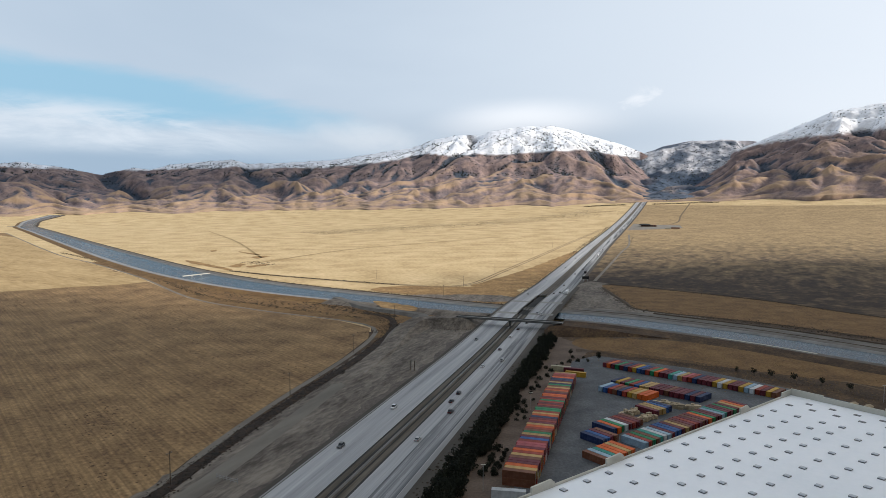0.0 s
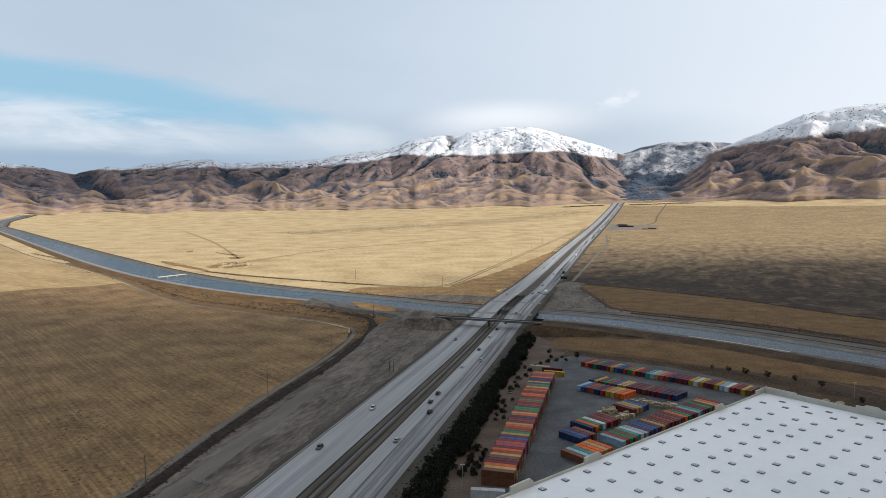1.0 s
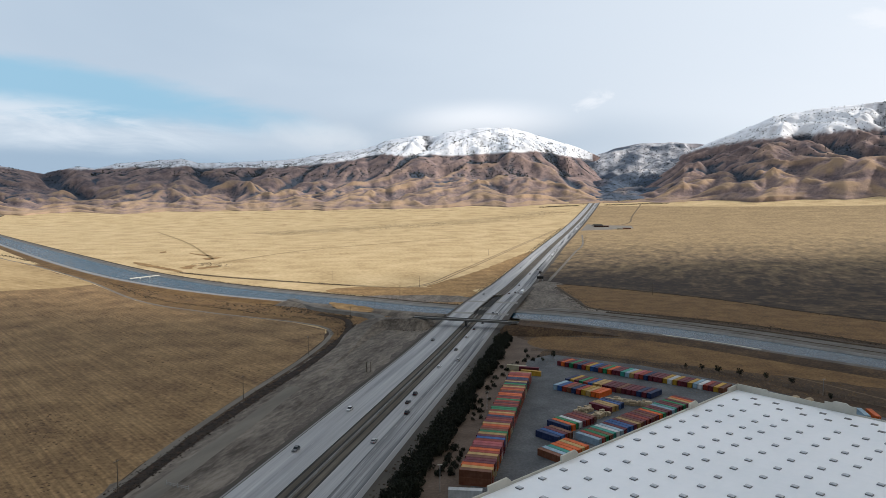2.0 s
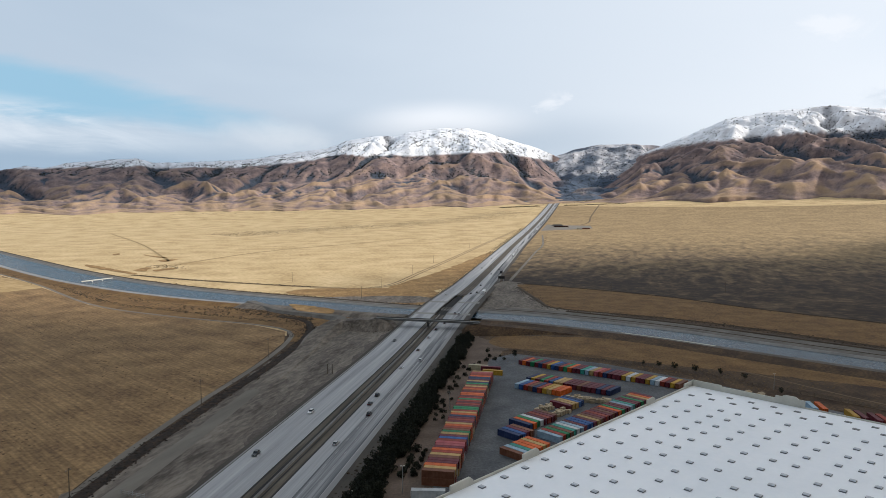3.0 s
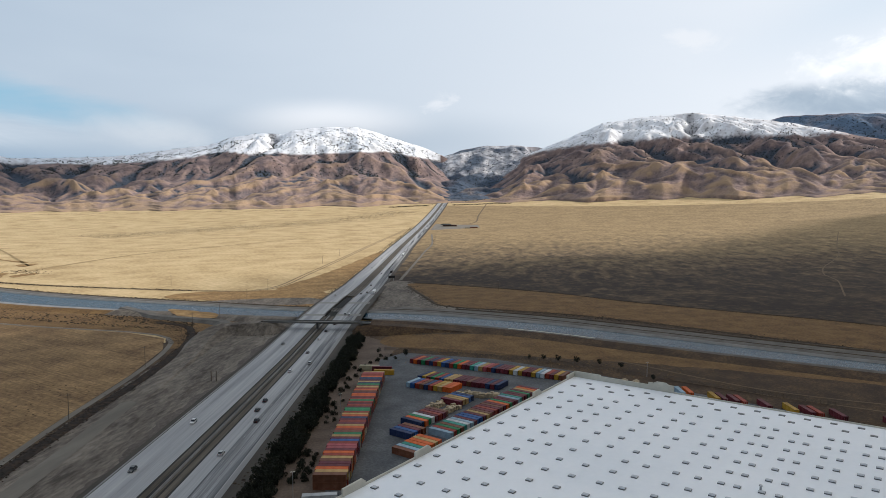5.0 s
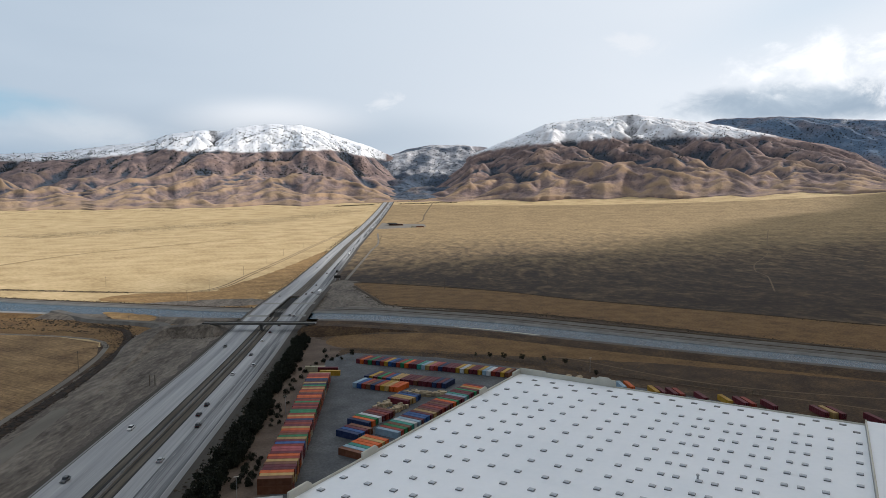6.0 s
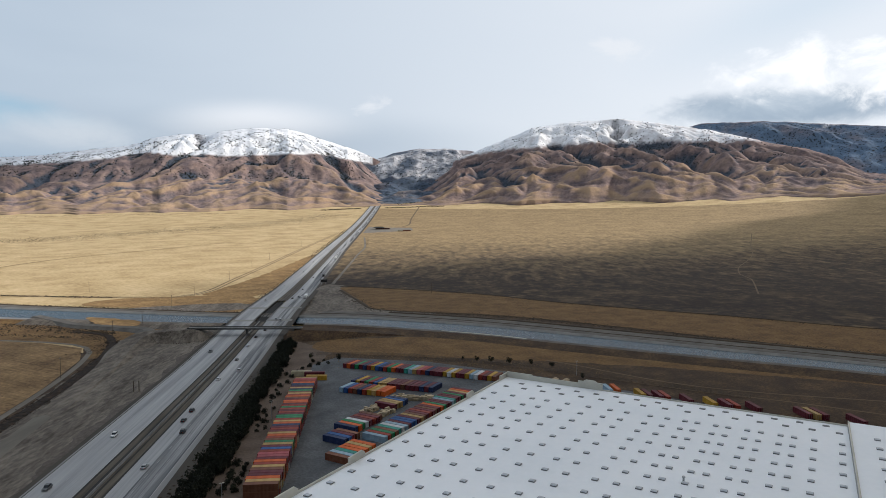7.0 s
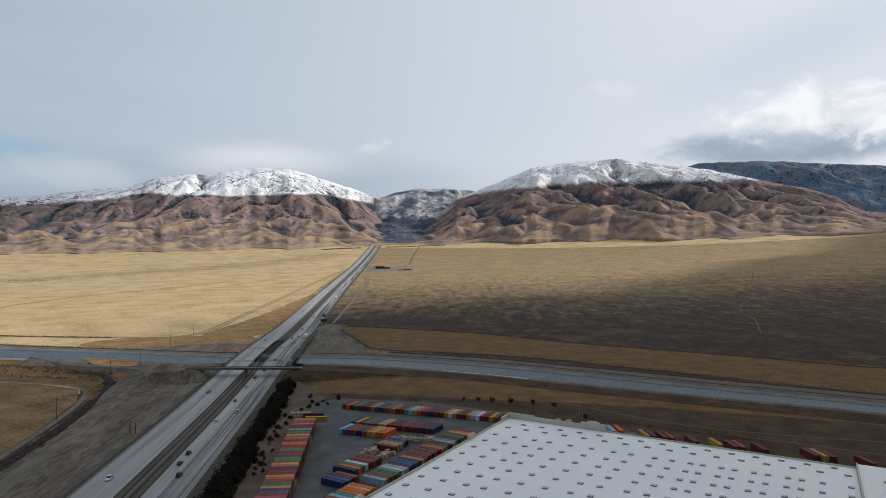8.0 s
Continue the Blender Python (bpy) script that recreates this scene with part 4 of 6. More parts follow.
hills_west, HA = range_of_hills(
    "hills_left", "tan grassy mountain range with snowy tops", -48, 20.6, CREST_A, [(-48, 3900), (-33, 3800), (0, 3300), (20, 3450)], 4680, 560,
    [(-48, 280), (-30, 290), (-24, 292), (-16, 306), (-10, 318), (-6, 345), (-2, 396), (6, 402), (12, 412), (16, 385), (20, 350)], 3,
    lean=[(-48, 0.9), (-28, 0.9), (-22, -0.5), (-10, -1), (2, -1), (8, -0.2), (12, 1), (20, 1.2)],
    valleys=[((3.0, 0.99), (2.0, 0.76), 42, 40), ((2.0, 0.76), (-2.0, 0.5), 42, 34), ((-2.0, 0.5), (-7.0, 0.3), 40, 20), ((-27.2, 0.98), (-24.5, 0.35), 70, 70), ((-16.5, 0.9), (-15.2, 0.5), 52, 44), ((-11.0, 0.85), (-15.2, 0.5), 44, 40), ((-7.5, 0.78), (-10.5, 0.45), 34, 26), ((13.0, 0.8), (15.5, 0.4), 44, 26), ((17.5, 0.6), (20.5, 0.15), 110, 40)],
    profile=BENT, thin=((-48, 0.75), (-8, 0.8), (0, 1.1), (20, 1.15)), golden=0.92, knolls=((-33.5, 0.45, 280, 500, 165), (-19.5, 0.42, 260, 420, 135), (-13.2, 0.5, 280, 420, 160), (-9.0, 0.35, 200, 300, 105)), taper=[(-48, 1), (14.5, 1), (17.5, 0.62), (20, 0.08)])
hills_east, HB = range_of_hills(
    "hills_right", "folded tan mountain with a snow-covered summit", 17.6, 72, CREST_B, [(17, 3450), (40, 3250), (57, 3150), (72, 3200)], 4620, 520,
    [(17, 375), (22, 385), (27, 432), (33, 462), (36, 470), (40, 478), (46, 480), (52, 500), (57, 560)], 11,
    lean=[(18, -0.4), (24, 0.5), (30, 1), (72, 1.2)],
    valleys=[((36.2, 0.99), (38.2, 0.74), 46, 60), ((32.5, 0.7), (37.0, 0.3), 62, 75), ((40.0, 0.72), (46, 0.3), 75, 85), ((25, 0.55), (29.0, 0.2), 50, 46), ((46, 0.75), (52, 0.3), 60, 70), ((38.2, 0.74), (41.5, 0.4), 44, 40)],
    profile=((0, 0), (0.06, 0.05), (0.16, 0.15), (0.3, 0.26), (0.45, 0.42), (0.6, 0.52), (0.76, 0.70), (0.88, 0.87), (1, 1)), thin=((17, 0.9), (33, 1.1), (37, 0.95), (46, 0.8), (72, 0.75)), taper=[(17.6, 0.08), (19.5, 0.3), (24, 1), (72, 1)], dust=26, golden=0.52, carve=1.35)
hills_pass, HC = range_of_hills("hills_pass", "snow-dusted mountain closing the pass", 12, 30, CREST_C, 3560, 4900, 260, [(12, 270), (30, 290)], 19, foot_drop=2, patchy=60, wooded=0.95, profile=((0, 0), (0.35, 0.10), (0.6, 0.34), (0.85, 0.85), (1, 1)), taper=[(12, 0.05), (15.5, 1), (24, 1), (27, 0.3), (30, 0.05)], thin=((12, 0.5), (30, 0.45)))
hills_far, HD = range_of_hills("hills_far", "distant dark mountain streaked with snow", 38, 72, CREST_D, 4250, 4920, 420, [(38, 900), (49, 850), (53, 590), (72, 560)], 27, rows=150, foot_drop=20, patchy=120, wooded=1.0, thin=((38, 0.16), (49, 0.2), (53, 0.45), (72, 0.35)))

# both back ranges get distance haze painted into the colour of their woods
hills_pass.data.materials[0] = hill_material("hazy_pines", (0.070, 0.100, 0.145))
hills_far.data.materials[0] = hill_material("hazy_forest", (0.115, 0.170, 0.250))      # woods dusted with snow, haze painted into their blue

# the trees that dot the slopes, too many to count
def clump(soup_v, soup_f, x, y, z, r, h, rnd):
    """A ragged six-sided crown."""
    k, n = len(soup_v), 6
    for zz, rr in ((0.0, 0.55), (0.35, 1.0), (0.75, 0.6)):
        for i in range(n):
            w = 2 * math.pi * (i + 0.4 * rnd.random()) / n
            q = r * rr * rnd.uniform(0.65, 1.25)
            soup_v.append((x + q * math.cos(w), y + q * math.sin(w), z + h * zz * rnd.uniform(0.9, 1.1)))
    soup_v.append((x, y, z + h))
    for lv in (0, 1):
        for i in range(n):
            soup_f.append((k + lv * n + i, k + lv * n + (i + 1) % n, k + (lv + 1) * n + (i + 1) % n, k + (lv + 1) * n + i))
    for i in range(n):
        soup_f.append((k + 2 * n + i, k + 2 * n + (i + 1) % n, k + 3 * n))


def dot_trees(name, data, count, seed, low, label):
    T, X, Y, Z, snow, scrub = data
    rnd = random.Random(seed)
    vs_, fs_ = [], []
    made = tries = 0
    while made < count and tries < count * 30:
        tries += 1
        i, j = rnd.randrange(int(T.shape[0] * 0.25), T.shape[0] - 2), rnd.randrange(T.shape[1])
        near = (0.05 if snow[i, j] > 0.3 else 0.015) + 0.9 * scrub[i, j] + 0.8 * max(0.0, noise.noise((X[i, j] / 80, Y[i, j] / 80, seed)) - 0.22)
        if T[i, j] > 0.9 and rnd.random() > 0.4:
            continue
        if Z[i, j] < low or rnd.random() > near * (1.0 if snow[i, j] > 0.3 else 0.45):
            continue
        r = rnd.uniform(1.6, 3.9)
        clump(vs_, fs_, X[i, j], Y[i, j], Z[i, j] - 1, r, r * rnd.uniform(1.2, 1.8), rnd)
        made += 1
    return tagged(part(name, (vs_, fs_), M_BUSH), label, "trees", kind="stuff")


dot_trees("oaks_left", HA, 8000, 1, 250, "dark oaks scattered over snowy slopes")
dot_trees("oaks_right", HB, 3000, 2, 330, "dark oaks scattered over snowy slopes")
dot_trees("oaks_pass", HC, 700, 3, 200, "dark pines on the mountain of the pass")
dot_trees("oaks_far", HD, 260, 4, 250, "dark pines on a distant mountain")

# where the cloud's shade is painted on the field beyond the canal: straw grass is left towards the hills, in drifts
fx, fy = np.array([[p[0] for p in r] for r in field_rows]), np.array([[p[1] for p in r] for r in field_rows])
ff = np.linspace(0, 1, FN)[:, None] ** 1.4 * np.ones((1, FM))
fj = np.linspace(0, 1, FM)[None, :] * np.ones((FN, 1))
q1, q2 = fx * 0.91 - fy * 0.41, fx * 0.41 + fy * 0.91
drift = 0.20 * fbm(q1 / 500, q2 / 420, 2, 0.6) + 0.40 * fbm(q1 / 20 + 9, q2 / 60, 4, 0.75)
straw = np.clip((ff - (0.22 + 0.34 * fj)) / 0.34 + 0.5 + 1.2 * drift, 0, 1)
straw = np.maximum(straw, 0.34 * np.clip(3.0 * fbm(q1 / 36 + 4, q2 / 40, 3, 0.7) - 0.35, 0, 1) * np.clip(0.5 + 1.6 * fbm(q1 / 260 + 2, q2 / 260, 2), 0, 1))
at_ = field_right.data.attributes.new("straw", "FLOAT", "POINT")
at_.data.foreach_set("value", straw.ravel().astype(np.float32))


# ---------------------------------------------------------------- cloud that shades the near valley
def cloud_bank(name, outline, height, seed, label, span=(-3200, 6800, -650, 3800), ragged=150):
    """A lumpy cloud over an area, with ragged borders; outline gives how far inside a place is, in metres."""
    step_ = 45.0
    xs, ys = np.arange(span[0], span[1], step_), np.arange(span[2], span[3], step_)
    Xc, Yc = np.meshgrid(xs, ys)
    inside = outline(Xc, Yc) + ragged * fbm(Xc / 420 + seed, Yc / 260, 5, 0.62)
    thick = np.clip(inside / 260, -0.2, 1.0)
    lump = 90 * fbm(Xc / 300, Yc / 300 + seed, 4)
    up, down = height + np.maximum(thick, 0) * 60 + 0.4 * lump * np.clip(thick, 0, 1), height - 25 * np.clip(thick, 0, 1) + 0.2 * lump * np.clip(thick, 0, 1)
    keep = inside > 0
    ny, nx = Xc.shape
    vs_ = np.concatenate([np.stack([Xc, Yc, up], -1).reshape(-1, 3), np.stack([Xc, Yc, down], -1).reshape(-1, 3)]).tolist()
    fs_ = []
    off = nx * ny
    for i in range(ny - 1):
        for j in range(nx - 1):
            if keep[i, j] and keep[i + 1, j] and keep[i, j + 1] and keep[i + 1, j + 1]:
                q = (i * nx + j, i * nx + j + 1, (i + 1) * nx + j + 1, (i + 1) * nx + j)
                fs_ += [q, tuple(k + off for k in q[::-1])]
    used = sorted({k for f in fs_ for k in f})
    remap = {k: n for n, k in enumerate(used)}
    return tagged(part(name, ([vs_[k] for k in used], [tuple(remap[k] for k in f) for f in fs_]), M_CLOUD, smooth=True), label, "cloud", kind="structure")


def cloud_material():
    """Vapour: half of the light that falls on it is scattered through."""
    m = material("cloud_vapour", [(0.86, 0.87, 0.88), (0.93, 0.93, 0.93)], 200, 1.0)
    n, l = m.node_tree.nodes, m.node_tree.links
    b = n["Principled BSDF"]
    through_ = n.new("ShaderNodeBsdfTranslucent")
    l.new(b.inputs["Base Color"].links[0].from_socket, through_.inputs["Color"])
    mix = n.new("ShaderNodeMixShader")
    mix.inputs[0].default_value = 0.62
    l.new(b.outputs[0], mix.inputs[1])
    l.new(through_.outputs[0], mix.inputs[2])
    l.new(mix.outputs[0], n["Material Output"].inputs["Surface"])
    return m


M_CLOUD = cloud_material()
CLOUD_Z = 720.0
shift_x, shift_y = sun_dir.x / sun_dir.z * CLOUD_Z, sun_dir.y / sun_dir.z * CLOUD_Z


def near_shade(x, y):
    """Metres inside the shaded near part of the valley."""
    gx_, gy_ = x - shift_x, y - shift_y
    border = np.interp(gx_, [-1500, -443, -178, -60, 60, 264, 486, 831, 1538, 2582, 4800], [660, 690, 680, 690, 850, 1030, 1090, 1220, 1600, 2000, 2300])
    return np.minimum(border - gy_, gx_ + 1500)


cloud_bank("cloud_bank", near_shade, CLOUD_Z, 7, "ragged grey cloud bank shading the near valley")

HIGH_Z = 2600.0


def hill_shade(x, y):
    """Metres inside the shade that lies on the upper slopes of the left-hand range."""
    k = (HIGH_Z - 330) / sun_dir.z
    gx_, gy_ = x - sun_dir.x * k, y - sun_dir.y * k
    az_, r_ = np.degrees(np.arctan2(gx_, gy_)), np.hypot(gx_, gy_)
    left = np.minimum(r_ - np.interp(az_, [-40, -25, -5, 5], [3450, 3780, 3800, 3950]), (-5.0 - az_) * 70)
    return np.minimum(left, 5600 - r_)


cloud_bank("high_cloud", hill_shade, HIGH_Z, 12, "broken grey cloud shading the mountains", (-600, 11000, -800, 5200), 240)

# ---------------------------------------------------------------- ramps and overcrossing
BR0, BR1 = hw(519, -143), hw(515, -67)


def ramp(name, pts, heights, half, mat, label, slope=1.6):
    """An earth ramp with a road on top."""
    path = smooth_path(pts, 6)
    nrm = normals(path)
    run = np.concatenate([[0], np.cumsum(np.linalg.norm(np.diff(path, axis=0), axis=1))])
    hs = np.interp(run / run[-1], np.linspace(0, 1, len(heights)), heights)
    rows = [[(*(p - n * (half + h * slope)), 0.0), (*(p - n * half), h + 0.1), (*(p + n * half), h + 0.1), (*(p + n * (half + h * slope)), 0.0)] for p, n, h in zip(path, nrm, hs)]
    return tagged(sheet(name, rows, mat), label, "ramp", kind="structure")


ramp("ramp_left", [hw(330, -164), hw(430, -174), hw(480, -181), hw(510, -178), hw(518, -152), hw(519, -138), hw(519, -130)], list(np.interp(np.linspace(0, 1, 41), [0, .43, .65, .79, .9, .965, 1], [.1, 1.2, 4.0, 6.4, 7.5, 7.5, .2])), 6.0, M_DIRT, "earth ramp of a dirt road up to the bridge")
ramp("ramp_right", [hw(515, -77), hw(515, -72), hw(515.5, -63), hw(518, -40), hw(524, -14), hw(522, 20)], list(np.interp(np.linspace(0, 1, 41), [0, .05, .14, .38, .65, 1], [.1, 5.0, 7.0, 5.4, 2.4, .3])), 6.0, M_BROWN, "earth ramp from the bridge to the canal road")
tagged(sheet("haul_road", ribbon([hw(100, -150), hw(200, -154), hw(300, -162), hw(360, -168), hw(410, -172), hw(440, -175)], [(-4.2, 0.2), (0, 0.24), (4.2, 0.2)]), M_TRACK2), "wide graded dirt haul road", "track", kind="structure")
ramp("canal_lane", [hw(512, -180), hw(530, -183), hw(548, -192), hw(562, -221), hw(575, -256), hw(598, -284), hw(622, -312)], [4.6, 3.2, 2.4, 2.3, 2.3, 2.3, 2.2], 3.6, M_BANKROAD, "dirt lane from the bridge to the canal bank")

bridge = tagged(new("road_bridge"), "slim concrete road bridge over the freeway", "bridge")
b0, b1 = Vector((*BR0, 8.0)), Vector((*BR1, 7.5))
bl = (b1 - b0).length
bm_ = Matrix.Translation(b0) @ Matrix.Rotation(math.atan2(b1.y - b0.y, b1.x - b0.x), 4, "Z")
bridge.matrix_world = bm_
M_BRIDGE = material("dark_concrete", [(0.075, 0.074, 0.070), (0.12, 0.118, 0.112)], 5, 0.85)
part("deck", Soup().box(-6, bl + 6, -3.4, 3.4, -0.35, 0).data(), M_LINING, bridge)
part("girder", Soup().box(0, bl, -2.4, 2.4, -1.0, -0.354).data(), M_BRIDGE, bridge, "dark concrete girder")
for y in (-3.4, 3.25):
    part("railing", Soup().box(-6, bl + 6, y, y + 0.15, 0.004, 0.7).data(), M_BRIDGE, bridge)
for px in (39.2,):
    part("pier", Soup().box(px - 0.6, px + 0.6, -1.6, 1.6, -7.3, -1.0).data(), M_BRIDGE, bridge)
for px in (0.6, bl - 0.6):
    part("abutment", Soup().box(px - 0.6, px + 0.6, -3.2, 3.2, -4.0, -0.36).data(), M_BRIDGE, bridge)

# two small bridges over the canal
for (u, s), (u2, s2), wdt in (((727, -593), (769, -581), 1.7), ((1918, -2372), (1955, -2290), 7.0)):
    p, q = Vector((*hw(u, s, False), 2.6)), Vector((*hw(u2, s2, False), 2.6))
    p.z += float(land(p.x, p.y))
    q.z = p.z
    foot_b = tagged(new("canal_bridge"), "narrow pale concrete bridge across the canal", "bridge", "canal bridges")
    foot_b.matrix_world = Matrix.Translation(p) @ Matrix.Rotation(math.atan2(q.y - p.y, q.x - p.x), 4, "Z")
    ln = (q - p).length
    part("deck", Soup().box(0, ln, -wdt / 2, wdt / 2, -0.6, 0).data(), M_LINING, foot_b)
    for y in (-wdt / 2, wdt / 2 - 0.2):
        part("railing", Soup().box(0, ln, y, y + 0.2, 0.004, 0.8).data(), M_PALE, foot_b)
    for f in (0.33, 0.66):
        part("pier", Soup().box(ln * f - 0.4, ln * f + 0.4, -wdt / 2 + 0.2, wdt / 2 - 0.2, -2.7, -0.6).data(), M_PALE, foot_b)

# concrete median barrier
tagged(sheet("median_barrier", [[(*hw(u, -104.0 + o), road_lift(u) + z) for o, z in ((-0.35, -0.04), (-0.12, 0.9), (0.12, 0.9), (0.35, -0.04))] for u in np.arange(100, 575, 10)], M_APRON), "long pale concrete median barrier", "barrier", kind="structure")

# ---------------------------------------------------------------- warehouse
W_O = Vector((166.3, 306.4, 0))
w_turn = math.atan2(0.610, 0.792)


warehouse = tagged(new("warehouse"), "huge warehouse with a white membrane roof and pale parapets", "warehouse")
warehouse.matrix_world = Matrix.Translation(W_O) @ Matrix.Rotation(w_turn, 4, "Z")
# in its own axes: x along the long wall (0 at the far corner, negative towards the camera), y negative across the roof
LEN, WID, TOP = 300.0, 157.0, 12.0
part("wall", Soup().box(-LEN, 0, -WID, 0, 0, TOP - 0.12).data(), M_PALE, warehouse)
part("roof", Soup().box(-LEN + 0.5, -0.5, -WID + 0.1, -0.5, TOP - 0.115, TOP).data(), M_ROOF, warehouse)
# parapet along the yard side and the far side, with taller pieces
part("parapet", Soup().box(-LEN, -0.4, -0.45, 0, TOP - 0.12, TOP + 0.8).data(), M_PALE, warehouse)
part("parapet", Soup().box(-0.45, 0, -WID, 0, TOP - 0.12, TOP + 0.65).data(), M_PALE, warehouse)
for x0, x1 in ((-47, -39.5), (-138, -128.5), (-175, -164.5)):
    part("parapet_step", Soup().add([(x0, -0.6, TOP), (x1, -0.6, TOP), (x1, 0.08, TOP), (x0, 0.08, TOP), (x0, -0.6, TOP + 2.6), (x1 - 1.6, -0.6, TOP + 2.9), (x1, -0.6, TOP + 1.7), (x1, 0.08, TOP + 1.7), (x1 - 1.6, 0.08, TOP + 2.9), (x0, 0.08, TOP + 2.6)],
         [(3, 2, 1, 0), (0, 1, 6, 5, 4), (2, 3, 9, 8, 7), (1, 2, 7, 6), (3, 0, 4, 9), (4, 5, 8, 9), (5, 6, 7, 8)]).data(), M_PALE, warehouse)
part("parapet_corner", Soup().box(-9, 0.06, -0.6, 0.08, TOP, TOP + 2.5).box(-0.55, 0.06, -15, -0.6, TOP, TOP + 3.1).data(), M_PALE, warehouse)
part("parapet_step", Soup().box(-0.5, 0.06, -40, -15, TOP + 0.66, TOP + 2.4).data(), M_PALE, warehouse)
part("parapet_step", Soup().add([(x, y, z) for x in (-0.6, 0.07) for y, z in ((-52.5, TOP + 0.66), (-52.5, TOP + 3.6), (-50, TOP + 3.6), (-48.5, TOP + 4.5), (-44, TOP + 4.5), (-42.5, TOP + 3.6), (-40, TOP + 3.6), (-40, TOP + 0.66))],
     [tuple(range(8)), tuple(range(15, 7, -1))] + [(i, i + 8, (i + 1) % 8 + 8, (i + 1) % 8) for i in range(8)]).data(), M_PALE, warehouse)
# second, slightly higher hall
part("hall_wall", Soup().box(-LEN, 0, -WID - 110, -WID, 0, TOP + 1.9).data(), M_WALL2, warehouse, "grey inner wall of a higher hall")
part("hall_roof", Soup().box(-LEN + 0.6, -0.6, -WID - 109.4, -WID - 0.6, TOP + 1.905, TOP + 2.05).data(), M_ROOF, warehouse)
part("hall_parapet", Soup().box(-LEN, 0, -WID - 0.5, -WID + 0.02, TOP + 1.9, TOP + 2.4).data(), M_PALE, warehouse)

# skylights
sky_me = mesh_of("skylight", *Soup().box(-0.95, 0.95, -1.05, 1.05, 0, 0.36).data(), M_CURB)
lens = Soup().add([(-0.86, -0.96, 0.365), (0.86, -0.96, 0.365), (0.86, 0.96, 0.365), (-0.86, 0.96, 0.365), (-0.55, -0.65, 0.6), (0.55, -0.65, 0.6), (0.55, 0.65, 0.6), (-0.55, 0.65, 0.6)],
                  [(0, 1, 5, 4), (1, 2, 6, 5), (2, 3, 7, 6), (3, 0, 4, 7), (4, 5, 6, 7)]).data()
lens_me = mesh_of("lens", *lens, M_LENS)
vent_me = mesh_of("roof_vent", *Soup().box(-0.9, 0.9, -1.3, 1.3, 0, 0.2).data(), M_CURB)
bays = (7.1, 17, 27, 34.4, 44.4, 54.3, 64.2, 71.7, 81.9, 89.1, 96.4, 101.3, 108.6, 113.5, 120.7, 125.7, 132.9, 137.7, 144.8, 154.2)
for i in range(13):
    for b in bays:
        a = -31.2 - 11.1 * i + 0.032 * b
        if a < -75 - 0.75 * (157 - b) or b - 0.25 * i < 3:
            continue
        k = part("skylight", sky_me, None, warehouse)
        k.location = (a, -(b - 0.25 * i), TOP + 0.002)
        part("lens", lens_me, None, k)
for i in range(16):
    for a, off in ((-17.3, 7.5), (-9.4, 12.6)):
        if off + 9.75 * i < 156:
            k = part("roof_vent", vent_me, None, warehouse, "dark low roof vent")
            k.location = (a + 0.034 * (off + 9.75 * i), -(off + 9.75 * i), TOP + 0.002)
for i in range(7):
    for b in (166, 172, 180, 186, 194):
        k = part("skylight", sky_me, None, warehouse)
        k.location = (-20.0 - 11.1 * i, -b, TOP + 2.052)
        part("lens", lens_me, None, k)
k = part("flue", Soup().cyl(0, 0, 0, 1.6, 0.35, 0.35, 8).cyl(0, 0, 1.6, 2.0, 0.6, 0.5, 8).data(), M_GALV, warehouse, "small galvanised roof flue")
k.location = (-93, -106.5, TOP + 0.002)

# ---------------------------------------------------------------- shipping containers
PAINT = {"maroon": (0.125, 0.016, 0.026), "rust_red": (0.27, 0.036, 0.018), "orange": (0.62, 0.115, 0.014), "tan": (0.43, 0.28, 0.10), "cream": (0.46, 0.42, 0.28), "yellow": (0.43, 0.25, 0.025),
         "navy": (0.014, 0.030, 0.095), "blue": (0.022, 0.085, 0.26), "light_blue": (0.27, 0.39, 0.48), "green": (0.016, 0.20, 0.075), "teal": (0.036, 0.25, 0.20), "white": (0.54, 0.56, 0.57), "brown": (0.17, 0.064, 0.032), "pink": (0.36, 0.075, 0.085)}
CL, CW, CH = 12.19, 2.44, 2.9


def corrugated(p, q, z0, z1, inward, depth=0.06, pitch=0.55):
    """A pressed wall from p to q."""
    p, q = Vector(p), Vector(q)
    n = int((q - p).length / pitch)
    vs_, fs_ = [], []
    for i in range(n + 1):
        for f, d in ((0.0, 0), (0.25, 0), (0.5, depth), (0.75, depth)):
            if i == n and f > 0:
                break
            x = p + (q - p) * ((i + f) / n) + Vector(inward) * d
            vs_ += [(x.x, x.y, z0), (x.x, x.y, z1)]
    for i in range(len(vs_) // 2 - 1):
        fs_.append((2 * i, 2 * i + 2, 2 * i + 3, 2 * i + 1))
    return vs_, fs_


